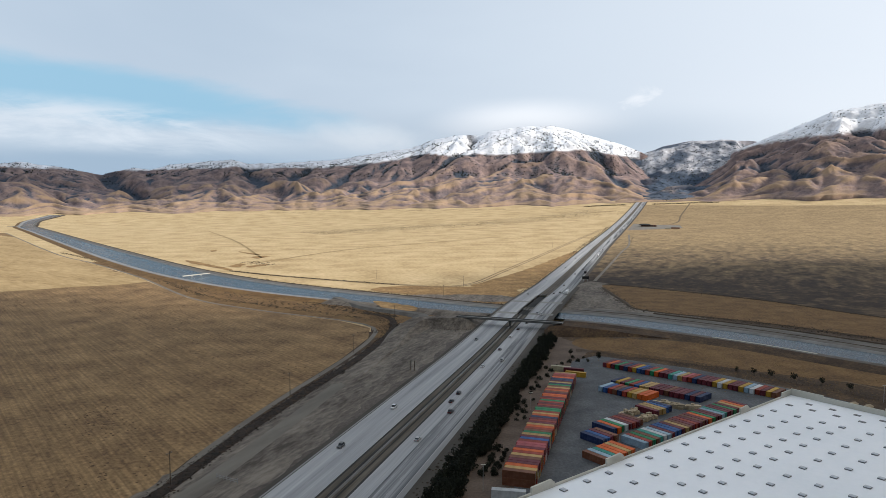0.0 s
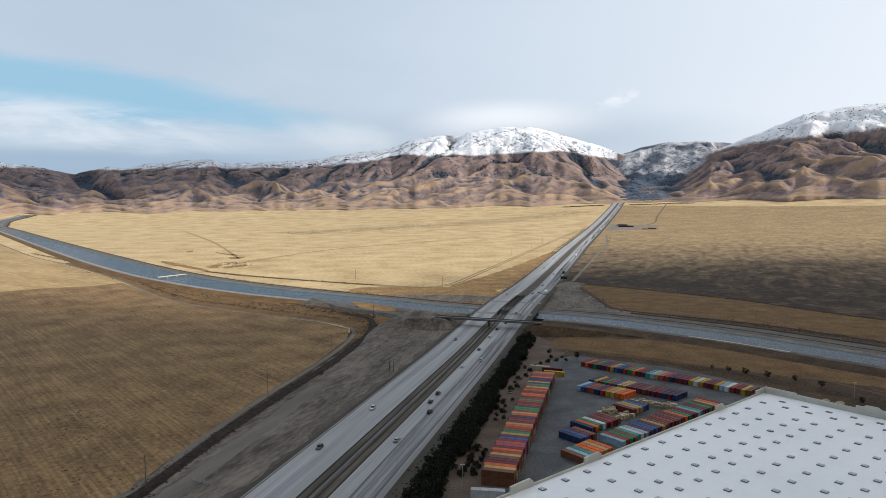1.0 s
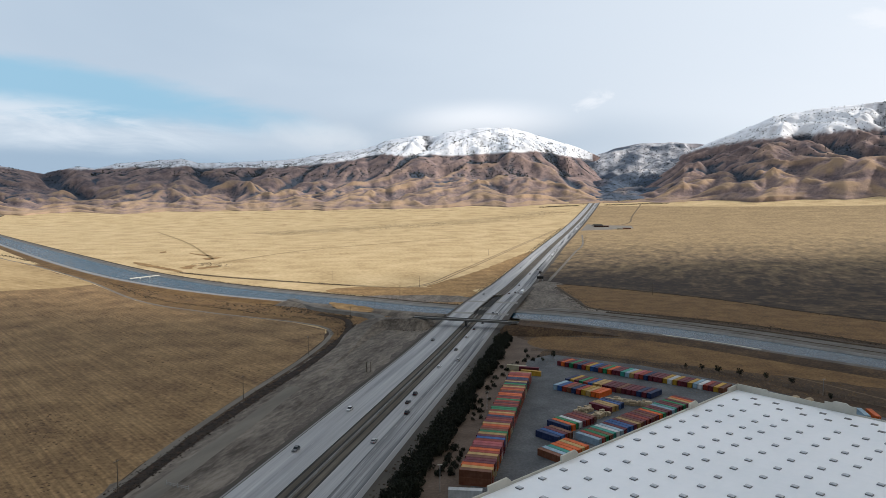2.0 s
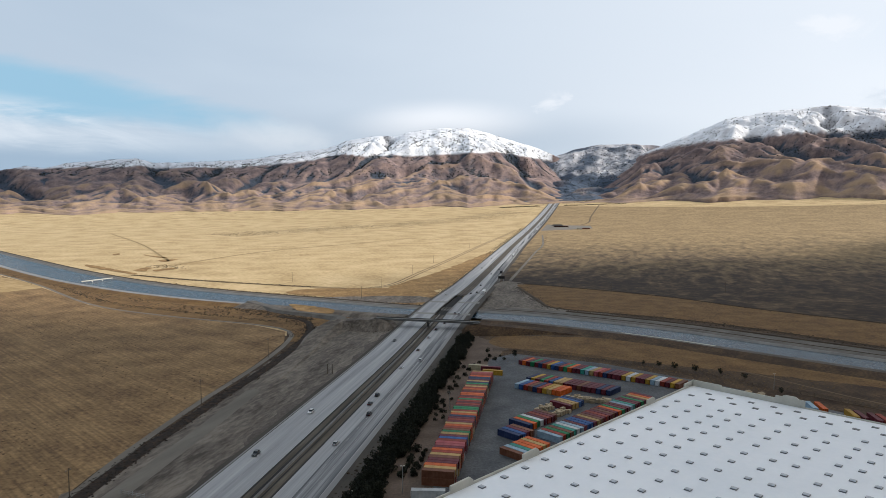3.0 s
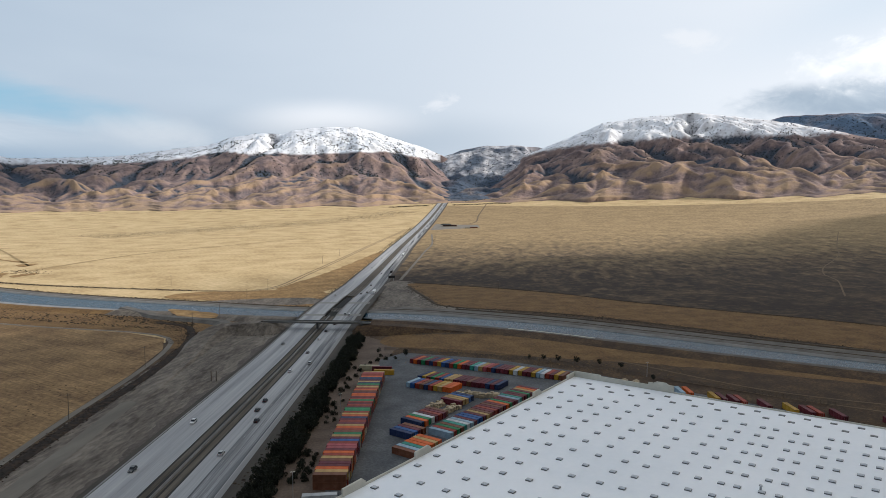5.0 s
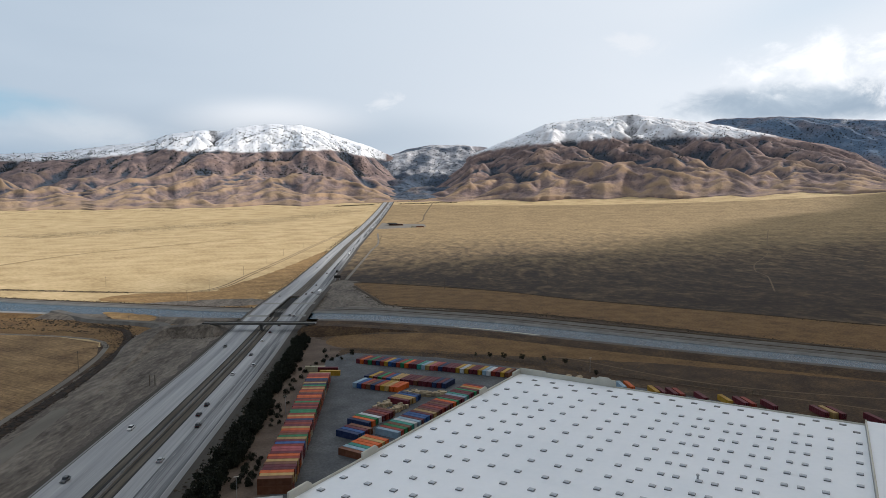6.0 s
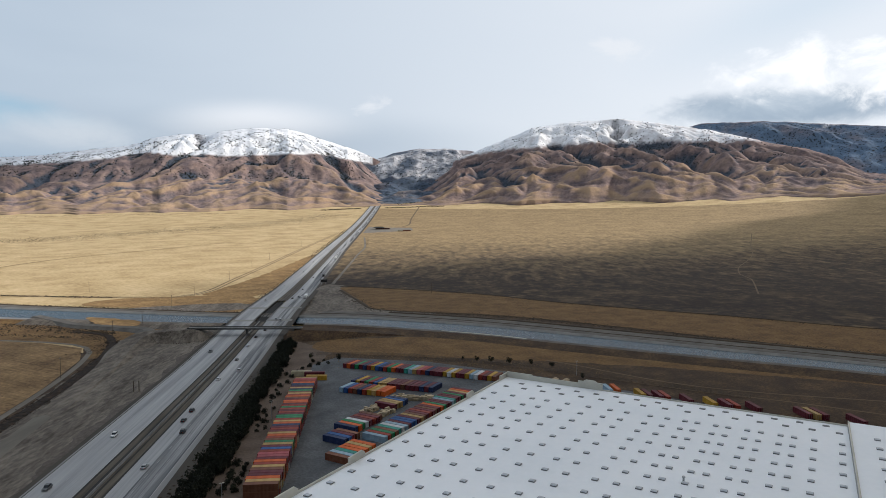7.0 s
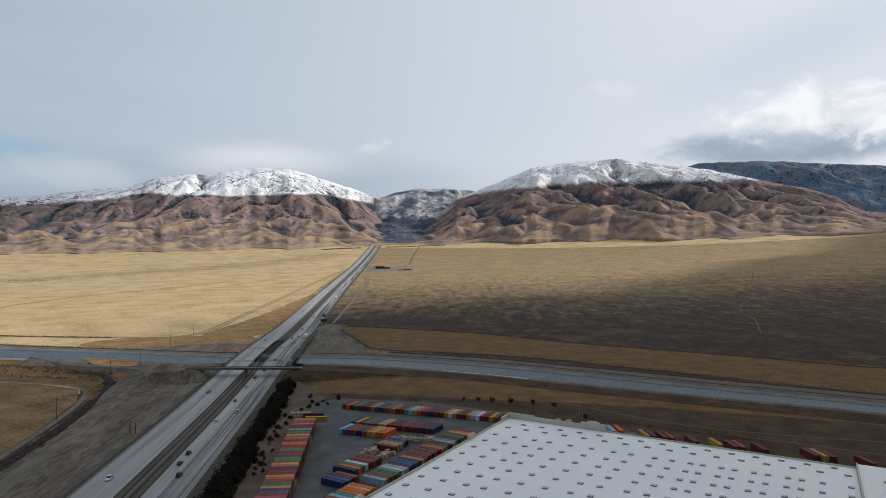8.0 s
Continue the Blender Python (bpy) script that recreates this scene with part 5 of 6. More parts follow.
def container_template(colour):
    rgb = tuple(0.84 * c for c in PAINT[colour])
    m = material("paint_" + colour, [tuple(c * 0.72 for c in rgb), rgb, tuple(min(1, c * 1.12 + 0.015) for c in rgb)], 2.5, 0.62, 0.0, fine=7, island=0.16)
    t = tagged(new("shipping_container"), "%s corrugated steel shipping container" % colour.replace("_", " "), "container", "stacked containers")
    sides = Soup()
    for a in (((0.1, 0.05, 0), (CL - 0.1, 0.05, 0), (0, 1, 0)), ((0.1, CW - 0.05, 0), (CL - 0.1, CW - 0.05, 0), (0, -1, 0))):
        sides.add(*corrugated(a[0], a[1], 0.16, CH - 0.1, a[2], pitch=1.2))
    sides.add(*corrugated((0.06, 0.1, 0), (0.06, CW - 0.1, 0), 0.16, CH - 0.1, (1, 0, 0), pitch=0.8))
    part("side_wall", sides.data(), m, t)
    part("roof", Soup().box(0.05, CL - 0.05, 0.05, CW - 0.05, CH - 0.1, CH - 0.02).data(), m, t)
    fr = Soup()
    for x in (0, CL - 0.16):
        for y in (0, CW - 0.16):
            fr.box(x, x + 0.16, y, y + 0.16, 0, CH)
    for y in (0, CW - 0.12):
        fr.box(0.16, CL - 0.16, y, y + 0.12, 0.02, 0.17).box(0.16, CL - 0.16, y, y + 0.1, CH - 0.12, CH - 0.005)
    part("frame", fr.data(), m, t)
    for y0 in (0.17, CW / 2 + 0.005):
        d = part("door", Soup().box(CL - 0.1, CL - 0.04, y0, y0 + CW / 2 - 0.175, 0.17, CH - 0.12).data(), m, t)
        part("lock_rod", Soup().cyl(CL - 0.015, y0 + 0.5, 0.2, CH - 0.15, 0.025, 0.025, 5).data(), M_GALV, d)
    return t


templates = {}
rnd_c = random.Random(21)


def container(x, y, z, heading, colour, length=1.0):
    """heading: degrees, counter-clockwise from +x, of the container's long axis; (x, y) its corner."""
    m = pose(x, y, z, 0, 0, heading)
    if colour not in templates:
        templates[colour] = container_template(colour)
        templates[colour].matrix_basis = m
        return templates[colour]
    return copy_thing(templates[colour], m)


def pick(weights):
    names = [n for n, w in weights for _ in range(w)]
    return rnd_c.choice(names)


WARM = [("maroon", 6), ("rust_red", 5), ("orange", 5), ("tan", 5), ("pink", 3), ("green", 2), ("cream", 2), ("brown", 3), ("navy", 1), ("white", 1)]
MIXED = [("maroon", 8), ("rust_red", 3), ("orange", 2), ("tan", 2), ("navy", 4), ("blue", 1), ("light_blue", 1), ("green", 1), ("teal", 2), ("brown", 4), ("yellow", 1)]
DARK = [("maroon", 10), ("rust_red", 3), ("navy", 4), ("yellow", 3), ("light_blue", 1), ("brown", 2), ("teal", 1), ("tan", 1)]
road_deg = -17.3
# long double-stacked row beside the freeway
first = ["rust_red", "tan", "orange", "maroon", "maroon", "brown", "tan", "rust_red", "orange", "maroon", "pink", "pink", "rust_red", "blue", "maroon", "tan", "green", "brown", "rust_red", "orange", "tan", "maroon", "rust_red", "maroon", "navy", "orange", "tan", "rust_red", "green", "green", "maroon", "rust_red"]
for i in range(56):
    u = 229.3 + 2.585 * i
    px, py = hw(u, -48.6 + 0.25 * math.sin(i * 2.1))
    for lv in (0, 1):
        # the nearest stack is brown: the shade on its front put into the paint
        container(px, py, 0.14 + CH * lv, road_deg, "brown" if i == 0 else first[i] if lv and i < len(first) else pick(WARM))
# blocks parallel to the warehouse
w_deg = math.degrees(math.atan2(-0.792, 0.610))
blocks = [((56.9, 259.0), 7, ["brown", "light_blue", "teal", "orange", "orange", "tan", "orange"]), ((60.5, 280.6), 4, ["navy", "blue", "maroon", "brown"]),
          ((68.8, 293.4), 8, ["navy", "orange", "green", "white", "maroon", "rust_red", "maroon", "brown"]),
          ((77.5, 276.6), 31, ["light_blue", "rust_red", "green", "brown", "teal", "white", "light_blue", "maroon", "blue", "blue", "maroon", "tan", "brown", "maroon", "rust_red", "maroon", "brown", "maroon", "orange", "green", "maroon", "maroon", "light_blue", "teal", "maroon", "maroon", "green", "maroon", "tan", "orange", "maroon"]),
          ((95.8, 318.4), 5, ["maroon", "tan", "tan", "blue", "navy"])]
for (x0, y0), n, cols in blocks:
    for i in range(n):
        j = rnd_c.uniform(-0.35, 0.35)
        container(x0 + 0.792 * 2.75 * i + 0.61 * j, y0 + 0.610 * 2.75 * i - 0.792 * j, 0.14, w_deg, cols[i] if i < len(cols) else pick(MIXED))
# rows beyond, standing across their own line
r_deg = math.degrees(math.atan2(0.652, 0.758))
for (x0, y0), n, cols in (((102.1, 402.1), 36, ["maroon", "orange", "maroon", "green", "maroon", "navy", "rust_red", "yellow", "blue", "navy", "rust_red", "green", "orange", "maroon", "maroon", "teal", "light_blue", "tan", "pink", "rust_red", "navy", "maroon", "maroon", "maroon", "yellow", "white", "yellow", "maroon", "maroon", "yellow", "light_blue", "white"]),
                          ((96.9, 361.7), 18, ["navy", "yellow", "maroon", "green", "rust_red", "blue", "tan", "tan", "maroon", "maroon", "maroon", "brown", "maroon", "maroon", "maroon", "navy"]), ((86.9, 349.6), 10, ["light_blue", "blue", "rust_red", "brown", "navy", "rust_red", "yellow", "tan", "orange", "orange"])):
    for i in range(n):
        j = rnd_c.uniform(-0.3, 0.3)
        container(x0 + 0.758 * 2.8 * i + 0.652 * j, y0 - 0.652 * 2.8 * i + 0.758 * j, 0.14, r_deg, cols[i] if i < len(cols) else pick(DARK))
for dx, dy, hd, c in ((73.0, 383.0, -22, "yellow"), (73.5, 391.0, -20, "maroon"), (66.5, 396.0, -20, "cream")):
    container(dx, dy, 0.14, hd, c)
container(17.0, 223.0, 0.12, road_deg + 8, "white")
# trailers' boxes parked along the far side of the warehouse
for x, y, c in ((225.9, 302.3, "light_blue"), (230.0, 300.8, "orange"), (236.9, 288.3, "yellow"), (239.6, 285.8, "maroon"), (243.6, 281.8, "maroon"), (246.2, 279.6, "rust_red"), (253, 270.4, "maroon"), (260.8, 261.5, "yellow"), (265.5, 256, "maroon"), (268.3, 253.8, "rust_red"), (275.3, 247, "maroon"), (290.5, 230.8, "maroon"), (293.6, 228.4, "tan"), (296.5, 226.5, "maroon"), (304.6, 212.8, "maroon"), (318, 199, "navy")):
    container(x, y, 0.12, 72 - 180, c)

# ---------------------------------------------------------------- utility poles and posts
def utility_pole(h=13.0):
    t = tagged(new("utility_pole"), "weathered wooden utility pole with a crossarm", "pole", "poles along the tracks")
    part("shaft", Soup().cyl(0, 0, 0, h, 0.20, 0.12, 8).data(), M_WOOD, t)
    part("crossarm", Soup().box(-1.3, 1.3, 0.12, 0.26, h - 1.0, h - 0.8).data(), M_WOOD, t)
    for x in (-1.15, -0.45, 0.45, 1.15):
        part("insulator", Soup().cyl(x, 0.19, h - 0.8, h - 0.55, 0.05, 0.04, 5).data(), M_GALV, t)
    return t


pole0 = utility_pole()
pole_at = [(192.8, -165.3), (304.2, -181), (405, -191), (528, -209), (575, -203), (674, -209), (761, -211), (798, -341), (915, -206.6), (1082, -208), (1235, -205), (1430, -194), (1600, -190)]
for i, (u, s) in enumerate(pole_at):
    px, py = hw(u, s, False)
    m = pose(px, py, float(land(px, py)), 0, 0, 70 + 9 * math.sin(i))
    if i:
        copy_thing(pole0, m)
    else:
        pole0.matrix_basis = m
for u, s in ((790, 190), (760, 60)):
    px, py = hw(u, s)
    copy_thing(pole0, pose(px, py, 0.2, 0, 0, 20))

for i, s in enumerate((-137.1, -134.2)):
    px, py = hw(372, s)
    t = tagged(new("sign_post"), "thick dark timber post standing in bare dirt", "post", "sign posts")
    t.matrix_world = pose(px, py, 0.08)
    part("shaft", Soup().cyl(0, 0, 0, 6.0, 0.28, 0.26, 8).data(), M_WOOD, t)
    part("cap", Soup().cyl(0, 0, 6.0, 6.12, 0.32, 0.3, 8).data(), M_WOOD, t)


def lamp_post(u, s, h):
    px, py = hw(u, s)
    t = tagged(new("yard_lamp"), "thin galvanised yard lamp post with two heads", "lamp post", "yard lamps")
    t.matrix_world = pose(px, py, 0.1)
    part("pole", Soup().cyl(0, 0, 0, h, 0.12, 0.07, 6).data(), M_GALV, t)
    for d in (-1, 1):
        part("lamp_head", Soup().box(0.1 * d if d > 0 else -0.9, 0.9 if d > 0 else -0.1, -0.18, 0.18, h - 0.12, h + 0.06).data(), M_PALE, t)


lamp_post(222, -54, 10)
lamp_post(318, -53, 9)
lamp_post(385, 120, 9)

# roadside sign seen from behind
px, py = hw(852, -73)
t = tagged(new("road_sign"), "dark back of a large freeway sign on two posts", "sign")
t.matrix_world = pose(px, py, 0.3, 0, 0, road_deg)
part("panel", Soup().box(-4.2, 4.2, -0.08, 0.08, 3.2, 6.6).data(), M_RUBBER, t)
for x in (-2.6, 2.6):
    part("post", Soup().box(x - 0.15, x + 0.15, 0.09, 0.35, 0, 6.4).data(), M_GALV, t)

# wire fence along the edge of the yard
t = tagged(new("wire_fence"), "thin wire fence on steel posts along the yard", "fence")
fence_path = smooth_path([hw(452, -44), hw(450, -10), hw(436, 36), hw(404, 92), hw(372, 140), hw(330, 200)], 3.2)
wire = Soup()
for i, p in enumerate(fence_path):
    part("post", Soup().box(-0.07, 0.07, -0.07, 0.07, 0, 2.2).data(), M_WOOD, t).location = (*p, 0.08)
    if i:
        q = fence_path[i - 1]
        for z in (0.5, 1.0, 1.5, 2.0):
            k = np.array((q[1] - p[1], p[0] - q[0]))
            k = k / np.linalg.norm(k) * 0.04
            wire.add([(*(q - k), z), (*(p - k), z), (*(p - k), z + 0.16), (*(q - k), z + 0.16), (*(q + k), z), (*(p + k), z), (*(p + k), z + 0.16), (*(q + k), z + 0.16)], [(0, 1, 2, 3), (7, 6, 5, 4), (3, 2, 6, 7), (4, 5, 1, 0)])
part("wire", wire.data(), M_WOOD, t)

# white pipe gate by the haul road
t = tagged(new("pipe_gate"), "white painted pipe gate beside a dirt road", "gate")
t.matrix_world = pose(*hw(203, -153), 0.2, 0, 0, road_deg - 10)
for i in range(7):
    part("post", Soup().cyl(i * 1.8, 0, 0, 1.5 if i % 3 else 1.9, 0.09, 0.09, 6).data(), M_STRIPE, t)
for z in (0.6, 1.25):
    part("rail", Soup().box(0, 10.8, -0.05, 0.05, z, z + 0.1).data(), M_STRIPE, t)

# rail fence at the canal by the bridge
t = tagged(new("canal_fence"), "dark post and rail fence at the canal crossing", "fence")
t.matrix_world = pose(*hw(556, -141), 0.2, 0, 0, road_deg)
for i in range(8):
    part("post", Soup().box(i * 2.6 - 0.12, i * 2.6 + 0.12, -0.12, 0.12, 0, 2.4).data(), M_WOOD, t)
for z in (1.1, 2.1):
    part("rail", Soup().box(0, 18.2, -0.06, 0.06, z, z + 0.16).data(), M_WOOD, t)


# ---------------------------------------------------------------- trees and shrubs
def shrub_template(name, label, seed, height, width, trunk, mat, n=190, group=""):
    """A trunk with a few limbs and an uneven crown of small leaf clumps."""
    rnd = random.Random(seed)
    t = tagged(new(name), label, "tree" if trunk > 0.5 else "shrub", group)
    tr = Soup().cyl(0, 0, 0, height * 0.55, width * 0.05, width * 0.025, 6)
    for k in range(4):
        w = 2 * math.pi * (k + rnd.random()) / 4
        tr.cyl(0, 0, 0, height * 0.35, width * 0.02, width * 0.008, 5, Matrix.Translation((0, 0, height * 0.2)) @ Matrix.Rotation(w, 4, "Z") @ Matrix.Rotation(0.7, 4, "Y"))
    part("trunk", tr.data(), M_WOOD, t)
    vs_, fs_ = [], []
    lobes = [(rnd.uniform(-0.28, 0.28) * width, rnd.uniform(-0.28, 0.28) * width, height * (trunk * 0.35 + rnd.uniform(0.15, 0.75)), rnd.uniform(0.20, 0.34) * width) for _ in range(7)]
    for _ in range(n):
        x, y, z, r = rnd.choice(lobes)
        d = Vector((rnd.gauss(0, 1), rnd.gauss(0, 1), rnd.gauss(0, 0.9))).normalized() * r * rnd.uniform(0.55, 1.1)
        c = Vector((x, y, max(0.15, z * 0.92))) + d
        c.z = max(c.z, 0.12)
        s_ = rnd.uniform(0.16, 0.36) * (0.5 + 0.12 * width)
        q = Euler((rnd.uniform(0, 6.3), rnd.uniform(0, 6.3), rnd.uniform(0, 6.3))).to_matrix()
        k = len(vs_)
        for p in ((-1, -0.6, 0), (1, -0.7, 0.2), (0.8, 0.8, -0.1), (-0.7, 0.9, 0.25), (0, 0, 0.8)):
            vs_.append(tuple(c + q @ (Vector(p) * s_)))
        fs_ += [(k, k + 1, k + 4), (k + 1, k + 2, k + 4), (k + 2, k + 3, k + 4), (k + 3, k, k + 4), (k + 3, k + 2, k + 1, k)]
    part("crown", (vs_, fs_), mat, t)
    return t


def plant(templates_, place, rnd, first=[True]):
    px, py, pz, sc = place
    src = rnd.choice(templates_)
    ob = copy_thing(src, pose(px, py, pz, 0, 0, rnd.uniform(0, 360)))
    ob.scale = (sc, sc, sc * rnd.uniform(0.85, 1.15))
    return ob


rnd_t = random.Random(77)
hedge_t = [shrub_template("hedge_tree", "dense dark evergreen tree in a roadside hedge", 30 + i, 4.8, 4.4, 0.1, M_BUSH, 320, "freeway hedge") for i in range(4)]
spots = []
u = 128.0
while u < 486:
    spots.append((u, -69.8 + rnd_t.uniform(-1.2, 1.2)))
    spots.append((u + 1.2, -66.2 + rnd_t.uniform(-1.3, 1.3)))
    if rnd_t.random() < 0.6:
        spots.append((u + 2, -62.8 + rnd_t.uniform(-1.2, 1.2)))
    u += rnd_t.uniform(2.4, 3.4)
for i, (u, s) in enumerate(spots):
    px, py = hw(u, s)
    if i < len(hedge_t):
        hedge_t[i].matrix_basis = pose(px, py, 0.05)
    else:
        plant(hedge_t, (px, py, 0.05, rnd_t.uniform(0.85, 1.35)), rnd_t)
shrub_t = [shrub_template("round_shrub", "rounded dark shrub on bare dirt", 50 + i, 2.4, 3.3, 0.0, M_BUSH, 150, "yard shrubs") for i in range(3)]
spots = [(u, s) for u in (236, 240, 244, 248, 252, 256, 261) for s in (-57.5, -53.6)] + [(300, -57), (304, -54), (308, -58), (312, -55), (318, -59), (322, -56), (328, -58), (334, -55), (345, -57), (352, -58), (358, -56), (366, -58), (374, -57), (382, -55), (395, -54), (401, -57), (408, -52), (415, -50), (420, -46), (424, -40), (426, -35), (432, -45), (436, -37)]
for i, (u, s) in enumerate(spots):
    px, py = hw(u + rnd_t.uniform(-1, 1), s + rnd_t.uniform(-0.8, 0.8))
    if i < len(shrub_t):
        shrub_t[i].matrix_basis = pose(px, py, 0.08)
    else:
        plant(shrub_t, (px, py, 0.08, rnd_t.uniform(0.55, 1.2)), rnd_t)
tree_t = shrub_template("verge_tree", "small dark leafy tree on the brown verge", 70, 4.6, 3.2, 0.5, M_BUSH, 220, "verge trees")
for i, (u, s) in enumerate(((421.7, 73), (417.6, 84.4), (412.6, 97.7), (405.4, 109.8), (377, 121), (428, 55), (425, 64), (443, -47), (436, -28))):
    px, py = hw(u, s)
    if i == 0:
        tree_t.matrix_basis = pose(px, py, 0.1)
    else:
        plant([tree_t], (px, py, 0.1, rnd_t.uniform(0.6, 1.1)), rnd_t)


# ---------------------------------------------------------------- low scrub, too much to count
def scrub_patch(name, places, mat, label, r0, r1, seed, flat=0.7):
    rnd = random.Random(seed)
    vs_, fs_ = [], []
    for x, y in places:
        r = rnd.uniform(r0, r1)
        clump(vs_, fs_, x, y, float(land(x, y)) - 0.05, r, r * flat * rnd.uniform(0.7, 1.4), rnd)
    return tagged(part(name, (vs_, fs_), mat), label, "scrub", kind="stuff")


def along(pts, spread, count, rnd):
    path = smooth_path(pts, 3)
    nrm = normals(path)
    for _ in range(count):
        k = rnd.randrange(len(path))
        o = rnd.gauss(0, spread * 0.5)
        yield tuple(path[k] + nrm[k] * o + np.array((rnd.uniform(-2, 2), rnd.uniform(-2, 2))))


rs = random.Random(5)
M_DITCH = material("dead_brush", [(0.009, 0.007, 0.005), (0.022, 0.015, 0.010), (0.060, 0.034, 0.018)], 3, 0.95, fine=5)
ditch = [hw(150, -162), hw(190.6, -164.9), hw(209, -167.4), hw(260, -172.7), hw(324, -177), hw(384, -180), hw(465, -190), hw(515, -205), hw(540, -222), hw(552, -250)]
scrub_patch("ditch_scrub", list(along(ditch, 3.2, 9000, rs)) + list(along([hw(472, -196), hw(500, -200), hw(520, -212), hw(536, -230)], 15, 1500, rs)) + list(along([hw(500, -150), hw(512, -142), hw(506, -137)], 9, 260, rs)), M_DITCH, "dark dry brush filling a ditch beside the field", 0.15, 0.55, 1, 0.8)
tagged(sheet('ditch_soil', ribbon(ditch, [(-2.8, 0.16), (-0.8, 0.3), (1.2, 0.3), (3.2, 0.16)]), M_DITCH), 'dark soil along the ditch', 'ditch', kind='structure')
bank = [hw(540, -215), hw(562, -262), hw(585, -300), hw(597, -330)]
scrub_patch("bank_scrub", list(along(bank, 13, 900, rs)) + list(along([hw(556, -300), hw(575, -350), hw(620, -440), hw(660, -540)], 16, 420, rs)) + list(along([hw(690, -540), hw(730, -620), hw(800, -740), hw(900, -890)], 26, 700, rs)) + list(along([hw(528, -240), hw(560, -350), hw(605, -470), hw(735, -650), hw(890, -895), hw(1010, -1110)], 5, 1800, rs)), M_SCRUB, "dark brush along the canal bank", 0.3, 1.0, 2)
edge_r, edge_r2 = STRIP_TOP[::-1], STRIP_LOW
scrub_patch("field_scrub", list(along(edge_r, 3.5, 900, rs)) + list(along(edge_r2, 9, 3200, rs)), M_SCRUB, "dark brush lining field and canal road", 0.35, 0.9, 3)
far_bank = [(x, y) for x, y in [hw(640, -140), hw(668, -243), hw(716, -412), hw(770, -540), hw(850, -690), hw(1035, -985), hw(1420, -1545), hw(1700, -1930)]]
scrub_patch("far_bank_scrub", list(along(far_bank, 6, 5200, rs)) + list(along([hw(826, -591), hw(788, -474), hw(752, -295)], 4, 900, rs)), M_SCRUB, "dark brush along the far canal bank", 0.35, 0.85, 4)
stalks = []
while len(stalks) < 5200:
    x, y = rs.uniform(-620, -70), rs.uniform(190, 720)
    if x < np.interp(y, [p[1] for p in field_edge[:5]], [p[0] for p in field_edge[:5]]) - 6 and y < 560 - 0.35 * x and noise.noise((x / 60, y / 60, 2.5)) + 0.5 * noise.noise((x / 17, y / 17, 7.5)) > rs.uniform(0.05, 0.7):
        stalks.append((x, y))
M_STALK = material("dead_stalks", [(0.045, 0.024, 0.013), (0.075, 0.042, 0.021), (0.11, 0.065, 0.032)], 3, 0.95, fine=6)
scrub_patch("field_weeds", stalks, M_STALK, "brown dead weeds in drifts over the stubble", 0.25, 0.75, 12, 0.35)
road_edge = [hw(650, -133), hw(800, -133), hw(1100, -134), hw(1500, -136), hw(2200, -140)]
scrub_patch("road_scrub", list(along(road_edge, 7, 2200, rs)) + list(along([hw(860, -66), hw(1100, -58), hw(1540, -38), hw(1800, -40)], 3, 700, rs)) + list(along([hw(150, -75), hw(300, -74), hw(500, -74)], 3, 500, rs)), M_SCRUB, "dark weeds along the freeway edges", 0.3, 0.8, 6)
band = list(along([(-420, 2050), (-160, 2250), (140, 2390), (510, 2730), (700, 2950)], 120, 7000, rs)) + list(along([(-330, 1110), (-277, 1046)], 22, 160, rs)) + list(along([(-900, 3300), (-300, 3250), (300, 3150)], 26, 900, rs))
scrub_patch("plain_scrub", band, M_SCRUB, "dark tufts scattered over the golden plain", 0.5, 1.5, 7, 0.45)
weeds = [(rs.uniform(95, 330), rs.uniform(330, 500)) for _ in range(9000)]
weeds = [p for p in weeds if 398 - 0.55 * (p[0] * UY - p[1] * UX) < p[0] * UX + p[1] * UY < 520 - 0.33 * (p[0] * UY - p[1] * UX)]
scrub_patch("verge_weeds", weeds, M_WEED, "tawny weeds over the canal verge", 0.2, 0.55, 8, 0.5)
far_trees = list(along([(1015, 3160), (1100, 3130), (1190, 3110), (1290, 3060)], 16, 260, rs)) + list(along([(690, 3180), (790, 3200), (890, 3190)], 22, 240, rs)) + [(rs.gauss(1190, 110), rs.gauss(3380, 60)) for _ in range(420)]
scrub_patch("village_trees", far_trees, M_BUSH, "dark trees round far-off houses at the pass", 1.4, 3.4, 9, 0.8)

# double wheel tracks along the fence left of the freeway and the field edges
wheel = [hw(826, -591), hw(788, -474), hw(752, -295), hw(767, -213), hw(966, -198), hw(1555, -178), hw(2100, -150)]
for o in (-3.2, 3.2):
    tagged(sheet("wheel_track", ribbon(wheel, [(o - 1.0, 0.36), (o + 1.0, 0.36)], 20), M_RUT), "dark wheel track through dry grass", "track", kind="structure")
for pts, w in ((edge_r, 1.3), (edge_r2, 2.2)):
    tagged(sheet("weed_line", ribbon(pts, [(-w, 0.42), (0, 0.9), (w, 0.42)], 12), M_BERM), "line of dark weeds along a field edge", "verge", kind="structure")
